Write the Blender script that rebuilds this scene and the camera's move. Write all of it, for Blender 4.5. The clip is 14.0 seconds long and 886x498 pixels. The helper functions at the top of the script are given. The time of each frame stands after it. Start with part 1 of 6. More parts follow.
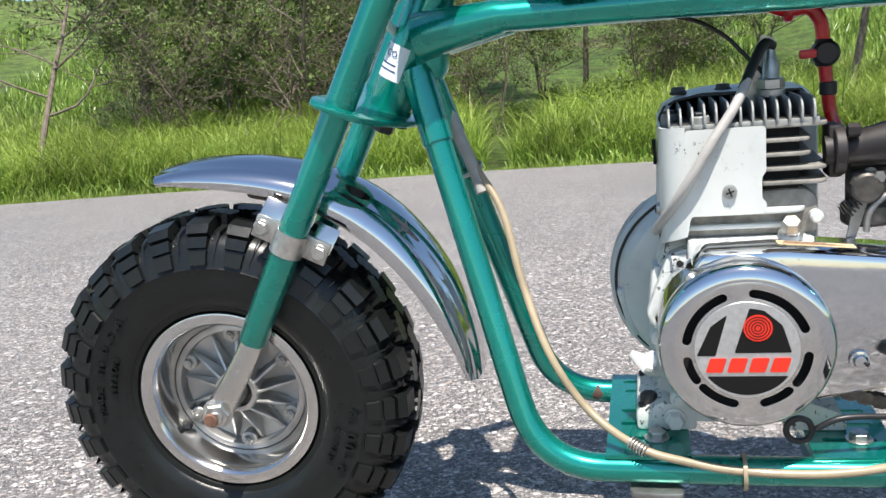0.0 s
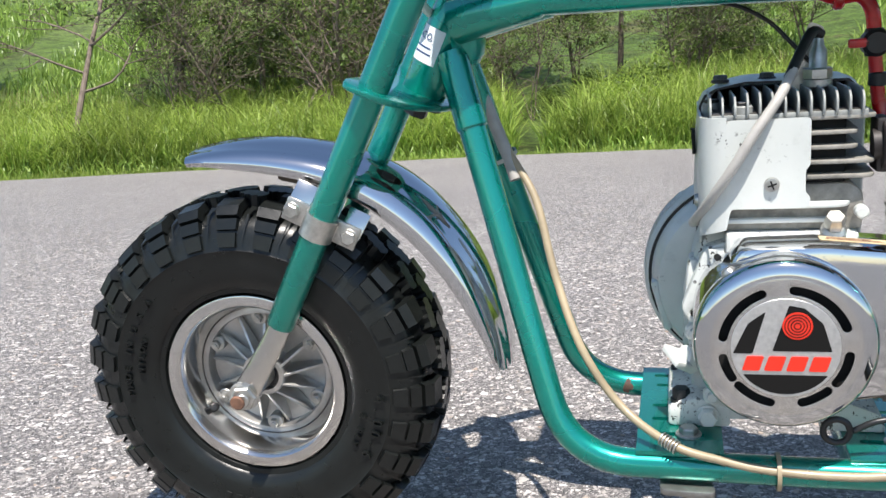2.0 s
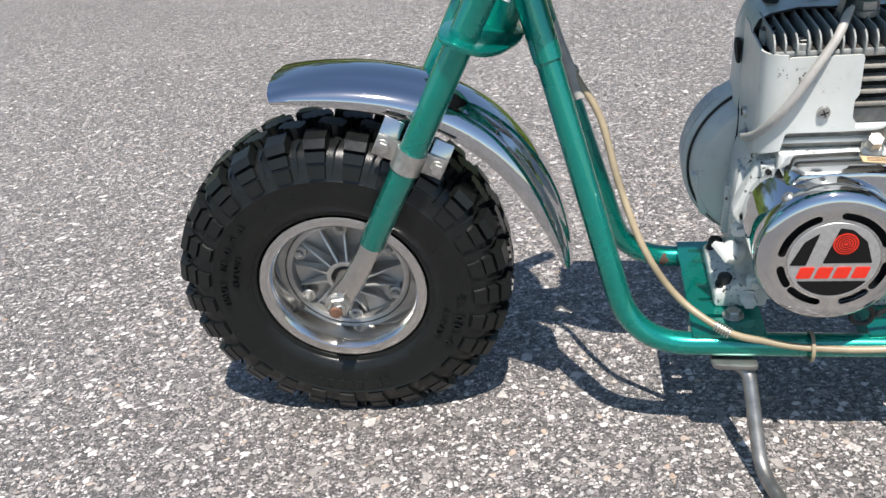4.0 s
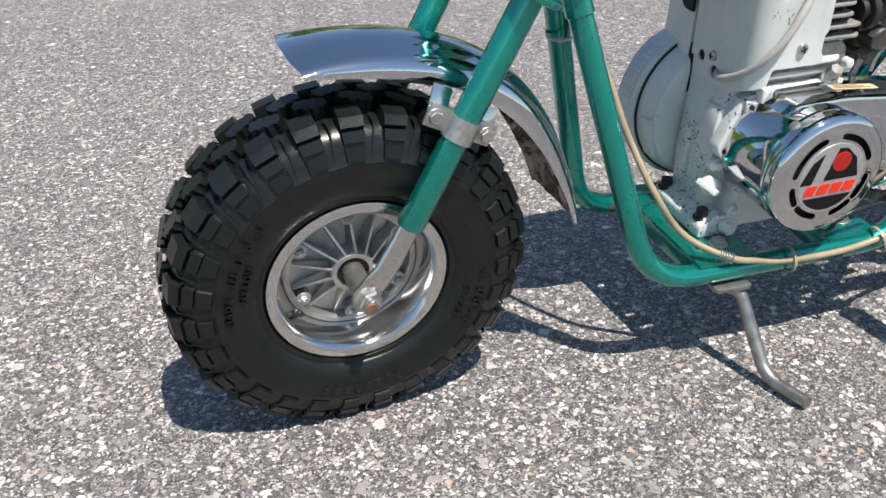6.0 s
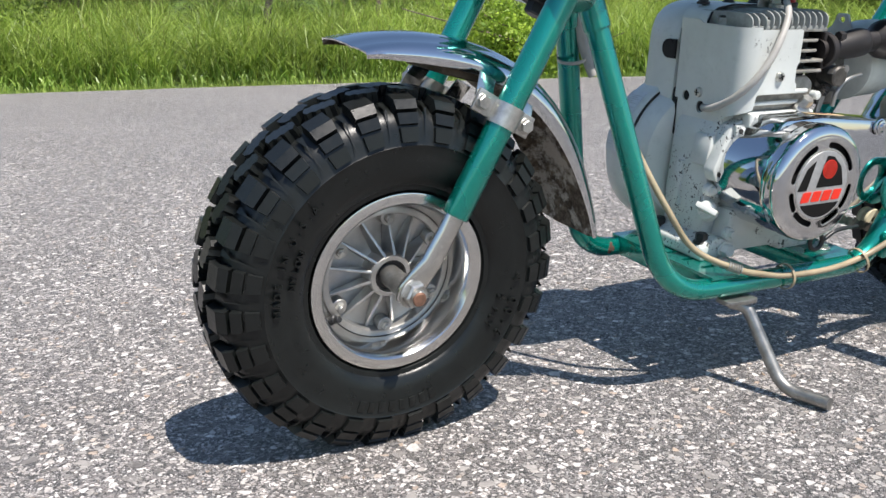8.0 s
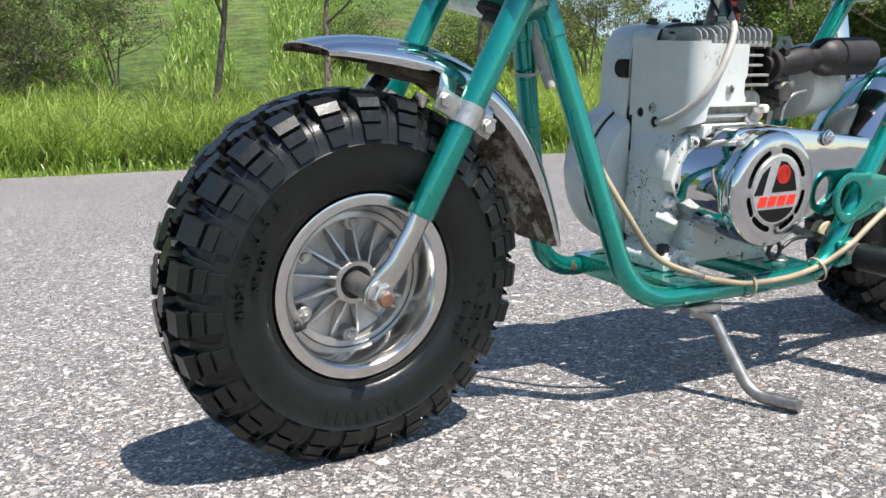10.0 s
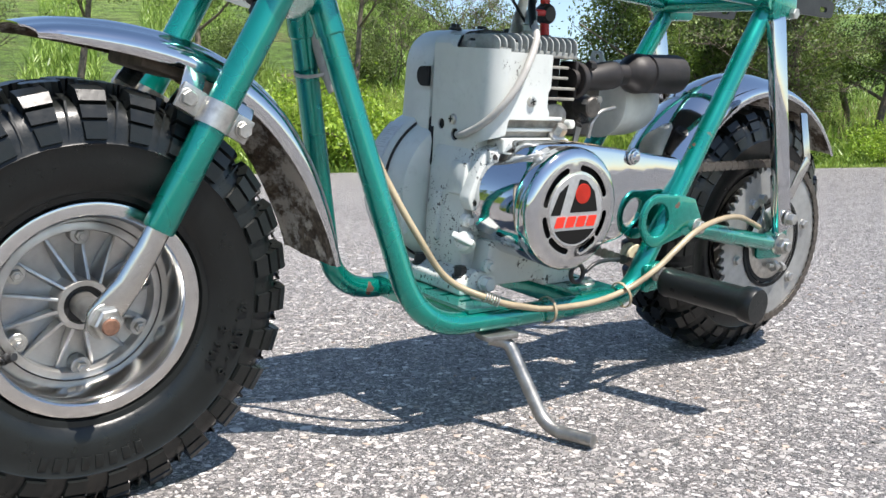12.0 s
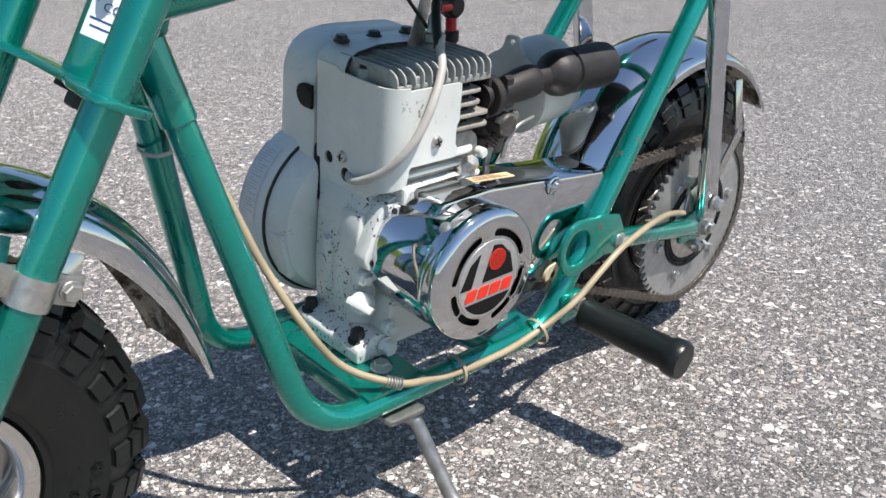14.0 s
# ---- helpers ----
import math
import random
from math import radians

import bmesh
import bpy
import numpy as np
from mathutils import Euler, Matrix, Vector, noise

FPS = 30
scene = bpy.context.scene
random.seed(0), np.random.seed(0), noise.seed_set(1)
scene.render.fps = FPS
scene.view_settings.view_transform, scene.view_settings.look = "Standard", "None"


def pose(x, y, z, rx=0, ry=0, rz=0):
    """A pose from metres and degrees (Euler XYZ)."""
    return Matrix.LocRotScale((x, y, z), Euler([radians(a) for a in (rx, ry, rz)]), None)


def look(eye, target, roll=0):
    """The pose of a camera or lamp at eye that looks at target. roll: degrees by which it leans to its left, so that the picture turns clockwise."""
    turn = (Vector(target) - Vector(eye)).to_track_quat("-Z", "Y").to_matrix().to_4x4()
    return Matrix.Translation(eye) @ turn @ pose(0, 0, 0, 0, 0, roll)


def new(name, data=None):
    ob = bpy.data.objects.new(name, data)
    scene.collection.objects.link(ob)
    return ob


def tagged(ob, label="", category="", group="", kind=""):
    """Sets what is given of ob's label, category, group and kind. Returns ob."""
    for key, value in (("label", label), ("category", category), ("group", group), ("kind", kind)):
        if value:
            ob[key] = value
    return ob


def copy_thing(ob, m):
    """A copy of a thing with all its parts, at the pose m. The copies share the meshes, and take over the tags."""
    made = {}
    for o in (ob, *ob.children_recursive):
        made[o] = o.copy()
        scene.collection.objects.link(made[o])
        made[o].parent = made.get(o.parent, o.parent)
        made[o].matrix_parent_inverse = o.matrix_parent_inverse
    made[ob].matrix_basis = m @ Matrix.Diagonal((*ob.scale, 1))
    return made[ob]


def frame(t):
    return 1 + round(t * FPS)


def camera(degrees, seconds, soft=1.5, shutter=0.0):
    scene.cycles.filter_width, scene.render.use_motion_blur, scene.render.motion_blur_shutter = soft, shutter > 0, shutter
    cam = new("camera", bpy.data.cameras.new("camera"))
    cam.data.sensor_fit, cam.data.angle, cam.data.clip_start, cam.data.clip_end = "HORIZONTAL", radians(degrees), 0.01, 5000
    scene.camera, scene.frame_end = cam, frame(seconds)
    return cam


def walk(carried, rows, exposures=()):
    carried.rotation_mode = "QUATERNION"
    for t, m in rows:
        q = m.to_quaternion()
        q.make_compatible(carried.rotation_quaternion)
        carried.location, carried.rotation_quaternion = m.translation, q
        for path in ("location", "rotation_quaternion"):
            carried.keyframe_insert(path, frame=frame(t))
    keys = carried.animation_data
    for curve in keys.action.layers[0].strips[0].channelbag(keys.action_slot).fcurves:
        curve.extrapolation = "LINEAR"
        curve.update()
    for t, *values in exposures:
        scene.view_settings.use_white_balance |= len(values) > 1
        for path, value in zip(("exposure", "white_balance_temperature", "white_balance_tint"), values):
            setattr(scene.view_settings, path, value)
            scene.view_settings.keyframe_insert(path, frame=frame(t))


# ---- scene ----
cam = camera(53.3, 14.0)
PATH = [
    (0, (0.0207, 0.0012, 0.4378), (-0.0391, 1.9836, 0.1802), -4.11),
    (0.5, (0.0186, 0.0041, 0.441), (-0.0458, 1.9943, 0.2542), -3.94),
    (1, (0.0196, 0.0019, 0.4474), (-0.0485, 1.9972, 0.3273), -3.78),
    (1.5, (0.0214, 0.0053, 0.4442), (-0.0499, 2.0006, 0.3264), -3.46),
    (2, (0.018, 0.0145, 0.4402), (-0.1086, 1.989, 0.148), -3.06),
    (2.5, (0.0049, 0.0029, 0.4963), (-0.2251, 1.9311, 0.0179), -3.04),
    (3, (-0.0029, -0.0189, 0.5992), (-0.238, 1.8557, -0.0568), -3.05),
    (3.5, (-0.0421, -0.0282, 0.6327), (-0.2564, 1.7894, -0.1739), -3.77),
    (4, (-0.1389, -0.0225, 0.6323), (-0.0999, 1.7942, -0.2031), -5.30),
    (4.2, (-0.1811, -0.0186, 0.633), (-0.0422, 1.7889, -0.2118), -5.70),
    (6.3, (-0.5887, 0.1537, 0.6209), (0.3374, 1.6773, -0.2853), -1.48),
    (6.5, (-0.6176, 0.139, 0.6146), (0.3412, 1.663, -0.2562), -1.46),
    (7, (-0.6989, 0.1128, 0.5801), (0.3516, 1.6562, -0.1369), -1.15),
    (7.5, (-0.7218, 0.1402, 0.488), (0.3819, 1.6834, -0.1449), -1.32),
    (8, (-0.7273, 0.1634, 0.4216), (0.4588, 1.7065, -0.0389), -1.15),
    (8.2, (-0.73, 0.1684, 0.4058), (0.4848, 1.7052, 0.0025), -1.24),
    (10.3, (-0.7441, 0.1695, 0.3365), (0.5706, 1.6522, 0.0662), -2.18),
    (10.5, (-0.7313, 0.1646, 0.3361), (0.6026, 1.6302, 0.0664), -2.09),
    (11, (-0.6855, 0.1566, 0.3313), (0.7234, 1.5522, 0.0713), -1.28),
    (11.5, (-0.6421, 0.1554, 0.3269), (0.8134, 1.5039, 0.0756), -0.69),
    (12, (-0.596, 0.1606, 0.3257), (0.8953, 1.4713, 0.0844), -0.19),
    (12.5, (-0.5297, 0.2007, 0.3896), (0.9661, 1.4957, 0.0974), 0.10),
    (13, (-0.4854, 0.2068, 0.4987), (1.0192, 1.408, -0.0427), 0.41),
    (13.5, (-0.4467, 0.2361, 0.548), (1.0297, 1.3897, -0.1518), 0.51),
    (14, (-0.4286, 0.287, 0.5896), (1.0969, 1.3481, -0.1497), 0.15),
]
walk(cam, [(t, look(eye, target, roll)) for t, eye, target, roll in PATH],
     exposures=[(0, 0.80), (2, 0.80), (3, 0.65), (4.2, 0.49), (6.5, 0.51), (8.2, 0.64), (10.5, 0.84), (12, 0.91), (13, 0.87), (14, 0.63)])

# ---- world and light ----
SUN_DIR = Vector((0.02, -0.46, 0.887)).normalized()
world = bpy.data.worlds.new("sky")
scene.world = world
world.use_nodes = True
wt = world.node_tree
sky = wt.nodes.new("ShaderNodeTexSky")
sky.sky_type = "NISHITA"
sky.sun_disc = False
sky.sun_elevation = math.asin(SUN_DIR.z)
sky.sun_rotation = math.pi
sky.air_density, sky.dust_density, sky.ozone_density = 1.0, 0.3, 1.2
wt.links.new(sky.outputs["Color"], wt.nodes["Background"].inputs["Color"])
wt.nodes["Background"].inputs["Strength"].default_value = 0.104
sun = new("sun", bpy.data.lights.new("sun", "SUN"))
sun.data.energy, sun.data.angle, sun.data.color = 5.0, radians(0.53), (1.0, 0.935, 0.868)
sun.matrix_world = look(SUN_DIR * 30, (0, 0, 0))


# ---- materials ----
class Mat:
    """A small builder of node materials."""

    def __init__(self, name, base, rough=0.5, metal=0.0, coat=0.0, spec=0.5):
        self.m = bpy.data.materials.new(name)
        self.m.use_nodes = True
        self.t = self.m.node_tree
        self.b = self.t.nodes["Principled BSDF"]
        self.b.inputs["Base Color"].default_value = (*base, 1)
        self.b.inputs["Roughness"].default_value = rough
        self.b.inputs["Metallic"].default_value = metal
        self.b.inputs["Coat Weight"].default_value = coat
        self.b.inputs["Coat Roughness"].default_value = 0.04
        self.b.inputs["Specular IOR Level"].default_value = spec
        self.co = self.t.nodes.new("ShaderNodeTexCoord").outputs["Object"]

    def node(self, kind, **kw):
        n = self.t.nodes.new("ShaderNode" + kind)
        for k, v in kw.items():
            n.inputs[k.replace("_", " ")].default_value = v
        return n

    def link(self, a, b):
        self.t.links.new(a, b)

    def noise(self, scale, detail=4.0, rough=0.6):
        n = self.node("TexNoise", Scale=scale, Detail=detail, Roughness=rough)
        self.link(self.co, n.inputs["Vector"])
        return n.outputs["Fac"]

    def voronoi(self, scale, feature="F1", rand=1.0):
        n = self.node("TexVoronoi", Scale=scale, Randomness=rand)
        n.feature = feature
        self.link(self.co, n.inputs["Vector"])
        return n

    def ramp(self, fac, stops):
        n = self.t.nodes.new("ShaderNodeValToRGB")
        e = n.color_ramp.elements
        while len(e) < len(stops):
            e.new(0.5)
        for el, (p, c) in zip(e, stops):
            el.position = p
            el.color = (*c, 1) if isinstance(c, tuple) else (c, c, c, 1)
        self.link(fac, n.inputs["Fac"])
        return n.outputs["Color"]

    def mix(self, fac, a, b, mode="MIX"):
        n = self.t.nodes.new("ShaderNodeMix")
        n.data_type = "RGBA"
        n.blend_type = mode
        for sock, v in ((n.inputs[0], fac), (n.inputs[6], a), (n.inputs[7], b)):
            if isinstance(v, tuple):
                sock.default_value = (*v, 1)
            elif isinstance(v, float):
                sock.default_value = v
            else:
                self.link(v, sock)
        return n.outputs[2]

    def color(self, sock):
        self.link(sock, self.b.inputs["Base Color"])
        return self

    def rough(self, sock):
        self.link(sock, self.b.inputs["Roughness"])
        return self

    def metal(self, sock):
        self.link(sock, self.b.inputs["Metallic"])
        return self

    def bump(self, sock, strength=0.3, dist=0.002):
        n = self.node("Bump", Strength=strength, Distance=dist)
        self.link(sock, n.inputs["Height"])
        if self.b.inputs["Normal"].is_linked:
            self.link(self.b.inputs["Normal"].links[0].from_socket, n.inputs["Normal"])
        self.link(n.outputs["Normal"], self.b.inputs["Normal"])
        return self


def teal_paint():
    k = Mat("teal_metallic_paint", (0.0, 0.27, 0.21), 0.27, 0.68, 1.0)
    tone = k.ramp(k.noise(7, 3), [(0.3, (0.0, 0.235, 0.182)), (0.7, (0.001, 0.29, 0.232))])
    chips = k.ramp(k.noise(48, 3, 0.5), [(0.685, 0.0), (0.695, 1.0)])
    area = k.ramp(k.noise(9, 2), [(0.53, 0.0), (0.58, 1.0)])
    mask = k.mix(1.0, chips, area, "MULTIPLY")
    k.color(k.mix(mask, tone, (0.085, 0.045, 0.03)))
    k.rough(k.mix(mask, k.ramp(k.noise(14, 3), [(0.3, 0.23), (0.7, 0.31)]), (0.8, 0.8, 0.8)))
    k.metal(k.mix(mask, (0.68, 0.68, 0.68), (0.0, 0.0, 0.0)))
    k.bump(k.noise(22, 2), 0.03, 0.001)
    return k.m


def chrome_metal(name="chrome", base=(0.60, 0.61, 0.625), rough=0.04, dirt=0.25):
    k = Mat(name, base, rough, 1.0)
    spots = k.ramp(k.noise(140, 5, 0.7), [(0.64, 0.0), (0.74, 1.0)])
    k.rough(k.mix(spots, k.ramp(k.noise(30, 4), [(0.35, rough), (0.75, rough + 0.06)]), (rough + dirt,) * 3))
    k.color(k.mix(spots, base, tuple(c * 0.72 for c in base)))
    k.bump(k.noise(24, 3), 0.04, 0.002)
    return k.m


def chipped_white(name, amount):
    """Old white paint; amount: how much of it has flaked off."""
    k = Mat(name, (0.66, 0.68, 0.65), 0.38, 0.0, 0.15)
    tone = k.ramp(k.noise(14, 4), [(0.3, (0.52, 0.543, 0.517)), (0.7, (0.62, 0.64, 0.612))])
    area = k.ramp(k.noise(16, 3), [(0.60 - amount, 0.0), (0.68 - amount, 1.0)])
    chips = k.ramp(k.noise(150, 3, 0.55), [(0.612, 0.0), (0.624, 1.0)])
    fine = k.mix(1.0, k.ramp(k.noise(330, 2, 0.5), [(0.645, 0.0), (0.66, 1.0)]), k.ramp(k.noise(16, 3), [(0.60 - amount, 0.0), (0.66 - amount, 1.0)]), "MULTIPLY")
    mask = k.mix(1.0, k.mix(1.0, chips, area, "MULTIPLY"), fine, "LIGHTEN")
    grime = k.ramp(k.noise(45, 6, 0.75), [(0.55, 1.0), (0.8, 0.8)])
    k.color(k.mix(mask, k.mix(1.0, tone, grime, "MULTIPLY"), (0.05, 0.048, 0.046)))
    k.bump(k.noise(300, 3), 0.06, 0.0008)
    return k.m


def plain(name, base, rough=0.5, metal=0.0, spread=0.15, scale=60, bump=0.1, coat=0.0):
    k = Mat(name, base, rough, metal, coat)
    lo, hi = tuple(c * (1 - spread) for c in base), tuple(min(1, c * (1 + spread)) for c in base)
    k.color(k.ramp(k.noise(scale, 4), [(0.3, lo), (0.7, hi)]))
    k.rough(k.ramp(k.noise(scale * 0.4, 3), [(0.3, max(0.02, rough - 0.07)), (0.7, min(1, rough + 0.1))]))
    if bump:
        k.bump(k.noise(scale * 5, 3), bump, 0.0008)
    return k.m


def rubber():
    k = Mat("black_rubber", (0.018, 0.019, 0.019), 0.42, 0.0, 0.0, 0.40)
    k.color(k.ramp(k.noise(22, 5, 0.7), [(0.3, (0.0045, 0.0055, 0.0052)), (0.62, (0.0075, 0.009, 0.0086)), (0.8, (0.018, 0.018, 0.017))]))
    k.rough(k.ramp(k.noise(60, 5, 0.7), [(0.32, 0.25), (0.68, 0.44)]))
    k.bump(k.noise(240, 4, 0.7), 0.20, 0.0010)
    return k.m


def asphalt():
    """Worn asphalt: angular stones of three sizes in a grey binder."""
    k = Mat("worn_asphalt", (0.2, 0.2, 0.2), 0.6)
    k.b.inputs["Diffuse Roughness"].default_value = 0.6
    k.b.inputs["Sheen Weight"].default_value = 0.13
    k.b.inputs["Sheen Roughness"].default_value = 0.55
    warp = k.node("TexNoise", Scale=330.0, Detail=3.0)
    k.link(k.co, warp.inputs["Vector"])
    bent = k.node("VectorMath")
    bent.operation = "MULTIPLY_ADD"
    k.link(warp.outputs["Color"], bent.inputs[0])
    bent.inputs[1].default_value = (0.0042, 0.0042, 0.0042)
    k.link(k.co, bent.inputs[2])
    k.co = bent.outputs[0]
    body, relief = None, None
    layers = (
        (400, 0.00, [(0.0, (0.07, 0.067, 0.064)), (0.3, (0.175, 0.163, 0.155)), (0.6, (0.315, 0.293, 0.28)), (1.0, (0.60, 0.565, 0.54))], 0.06, 0.35),
        (205, 0.38, [(0.0, (0.151, 0.135, 0.126)), (0.35, (0.282, 0.254, 0.242)), (0.7, (0.439, 0.401, 0.377)), (1.0, (0.682, 0.634, 0.599))], 0.06, 0.7),
        (118, 0.74, [(0.0, (0.155, 0.143, 0.132)), (0.4, (0.325, 0.302, 0.28)), (0.62, (0.445, 0.412, 0.382)), (0.70, (0.42, 0.325, 0.25)), (0.76, (0.50, 0.475, 0.45)), (1.0, (0.72, 0.69, 0.65))], 0.05, 1.0),
        (72, 0.955, [(0.0, (0.22, 0.20, 0.185)), (0.5, (0.40, 0.372, 0.345)), (0.75, (0.52, 0.492, 0.46)), (1.0, (0.72, 0.685, 0.64))], 0.05, 1.0),
    )
    for scale, share, tints, gap, lift in layers:
        cell, edge = k.voronoi(scale), k.voronoi(scale, "DISTANCE_TO_EDGE")
        split = k.node("SeparateColor")
        k.link(cell.outputs["Color"], split.inputs[0])
        tint = k.ramp(split.outputs[0], [(p, tuple(c * (0.60 + 0.46 * p) for c in col)) for p, col in tints])
        solid_part = k.ramp(edge.outputs["Distance"], [(gap, 0.0), (gap + 0.07, 1.0)])
        if body is None:
            body, relief = k.mix(solid_part, (0.055, 0.052, 0.049), tint), k.mix(1.0, solid_part, (lift, lift, lift), "MULTIPLY")
        else:
            mask = k.mix(1.0, solid_part, k.ramp(split.outputs[1], [(share, 0.0), (share + 0.01, 1.0)]), "MULTIPLY")
            body = k.mix(mask, body, tint)
            relief = k.mix(mask, relief, (lift, lift, lift))
    patch = k.ramp(k.noise(1.1, 5, 0.6), [(0.3, 0.89), (0.7, 1.07)])
    stain = k.ramp(k.noise(0.45, 7, 0.7), [(0.62, 1.0), (0.78, 0.8)])
    clumps = k.ramp(k.noise(46, 7, 0.85), [(0.36, 0.66), (0.5, 1.0), (0.64, 1.32)])
    body = k.mix(1.0, body, clumps, "MULTIPLY")
    k.color(k.mix(1.0, k.mix(1.0, body, patch, "MULTIPLY"), stain, "MULTIPLY"))
    k.bump(relief, 1.0, 0.006)
    return k.m


def meadow():
    k = Mat("rough_grass", (0.08, 0.13, 0.03), 0.9)
    a = k.ramp(k.noise(0.09, 6, 0.6), [(0.3, (0.15, 0.27, 0.035)), (0.5, (0.25, 0.41, 0.06)), (0.72, (0.36, 0.48, 0.12))])
    b = k.ramp(k.noise(1.6, 10, 0.85), [(0.36, 0.22), (0.5, 0.85), (0.64, 1.45)])
    c = k.ramp(k.noise(9.0, 8, 0.85), [(0.36, 0.45), (0.5, 0.95), (0.64, 1.4)])
    dry = k.ramp(k.noise(0.35, 5, 0.7), [(0.55, 0.0), (0.68, 1.0)])
    k.color(k.mix(1.0, k.mix(1.0, k.mix(dry, a, (0.30, 0.25, 0.10)), b, "MULTIPLY"), c, "MULTIPLY"))
    k.bump(k.noise(2.5, 9, 0.9), 1.0, 0.45)
    return k.m


def foliage(name, dark, light, rough=0.55, through_light=0.3):
    k = Mat(name, light, rough)
    n = k.t.nodes.new("ShaderNodeNewGeometry")
    leaf = k.ramp(n.outputs["Random Per Island"], [(0.0, dark), (1.0, light)])
    # the noise paints darker patches, like shade deep in the growth
    k.color(k.mix(1.0, leaf, k.ramp(k.noise(0.9, 5, 0.7), [(0.33, 0.55), (0.66, 1.15)]), "MULTIPLY"))
    k.b.inputs["Transmission Weight"].default_value = 0.0
    tr = k.t.nodes.new("ShaderNodeBsdfTranslucent")
    k.link(k.b.inputs["Base Color"].links[0].from_socket, tr.inputs["Color"])
    mx = k.t.nodes.new("ShaderNodeMixShader")
    mx.inputs[0].default_value = through_light
    out = k.t.nodes["Material Output"]
    k.link(k.b.outputs[0], mx.inputs[1])
    k.link(tr.outputs[0], mx.inputs[2])
    k.link(mx.outputs[0], out.inputs["Surface"])
    return k.m


TEAL = teal_paint()
CHROME = chrome_metal()
RIMMETAL = chrome_metal("polished_rim", (0.66, 0.65, 0.63), 0.13, 0.3)
ALLOY = plain("cast_alloy", (0.52, 0.51, 0.49), 0.38, 0.9, 0.18, 40, 0.2)
STEEL = plain("zinc_steel", (0.5, 0.49, 0.46), 0.35, 0.9, 0.25, 90, 0.15)
DARKSTEEL = plain("grey_steel", (0.30, 0.295, 0.28), 0.4, 0.85, 0.25, 60, 0.2)
DULLCHROME = chrome_metal("dull_chrome", (0.6, 0.59, 0.56), 0.16, 0.35)
RUST = plain("rusty_steel", (0.19, 0.10, 0.065), 0.75, 0.3, 0.4, 140, 0.3)
WHITE = chipped_white("white_paint", -0.01)
CASEWHITE = chipped_white("chipped_white_paint", 0.15)
GRIMY = plain("greasy_white_paint", (0.24, 0.228, 0.20), 0.5, 0, 0.4, 75, 0.2)
# greasy carburettor metal; also the painted shade under the shroud and between head fins
GREASY_AND_SHADE = plain("greasy_metal_and_gap_shade", (0.085, 0.078, 0.07), 0.45, 0.5, 0.4, 70, 0.2)
HEADGREY = plain("grey_painted_head", (0.27, 0.283, 0.272), 0.5, 0.0, 0.28, 80, 0.2)
RUBBER = rubber()
BLACK = plain("black_plastic", (0.014, 0.014, 0.015), 0.4, 0, 0.3, 80, 0.1)
# near-black: shade painted into gaps, recesses and holes; also some dark parts
DARK = plain("dark_parts_and_gap_shade", (0.006, 0.006, 0.006), 0.8, 0, 0.3, 80, 0)
EXHAUST = plain("browned_exhaust", (0.017, 0.014, 0.0135), 0.55, 0.15, 0.5, 28, 0.25)
RED = plain("red_hose", (0.55, 0.012, 0.014), 0.28, 0, 0.2, 50, 0.05, 0.3)
TAN = plain("aged_tan_cable", (0.31, 0.25, 0.16), 0.42, 0, 0.2, 35, 0.05, 0.2)
WIRE = plain("grey_wire_sleeve", (0.37, 0.355, 0.33), 0.5, 0, 0.15, 45, 0.05)
CREAM = plain("cream_nylon", (0.62, 0.55, 0.38), 0.45, 0, 0.15, 60, 0.05)
BADGE = plain("brushed_badge", (0.62, 0.62, 0.61), 0.36, 0.8, 0.12, 200, 0.1)
BADGERED = plain("badge_red", (0.72, 0.03, 0.012), 0.4, 0, 0.08, 60, 0)
BADGEDARK = Mat("badge_charcoal", (0.012, 0.0115, 0.011), 0.6, 0.0, 0.0, 0.08).m
PAPER = plain("white_sticker", (0.72, 0.74, 0.76), 0.45, 0, 0.06, 40, 0)
INK = plain("blue_ink", (0.03, 0.06, 0.16), 0.5, 0, 0.1, 60, 0)
OLDLABEL = plain("yellowed_label", (0.60, 0.46, 0.27), 0.45, 0, 0.2, 50, 0)
GREYINK = plain("grey_print", (0.36, 0.37, 0.37), 0.5, 0, 0.15, 60, 0)
MUD = plain("dried_mud", (0.085, 0.065, 0.048), 0.9, 0, 0.5, 60, 0.6)
ASPHALT = asphalt()
MEADOW = meadow()
BLADE = foliage("tall_grass_blades", (0.15, 0.25, 0.03), (0.50, 0.63, 0.14), 0.45, 0.45)
WEED = foliage("broad_weed_leaves", (0.13, 0.24, 0.03), (0.42, 0.57, 0.13), 0.4, 0.4)
STRAW = foliage("dry_stems", (0.20, 0.17, 0.07), (0.38, 0.33, 0.15), 0.7, 0.2)
LEAF = foliage("summer_leaves", (0.042, 0.08, 0.016), (0.26, 0.375, 0.068), 0.5, 0.45)
LEAFGREY = foliage("olive_leaves", (0.052, 0.085, 0.022), (0.27, 0.36, 0.10), 0.55, 0.45)
LEAFBRIGHT = foliage("bright_shrub_leaves", (0.14, 0.26, 0.018), (0.46, 0.62, 0.07), 0.5, 0.4)
BARK = plain("grey_brown_bark", (0.145, 0.115, 0.09), 0.9, 0, 0.4, 9, 0.6)


# ---- building helpers ----
def mesh_of(bm, name, mats, angle=38):
    me = bpy.data.meshes.new(name)
    bm.to_mesh(me)
    bm.free()
    for f in me.polygons:
        f.use_smooth = True
    me.set_sharp_from_angle(angle=radians(angle))
    for m in mats if isinstance(mats, (list, tuple)) else [mats]:
        me.materials.append(m)
    return me


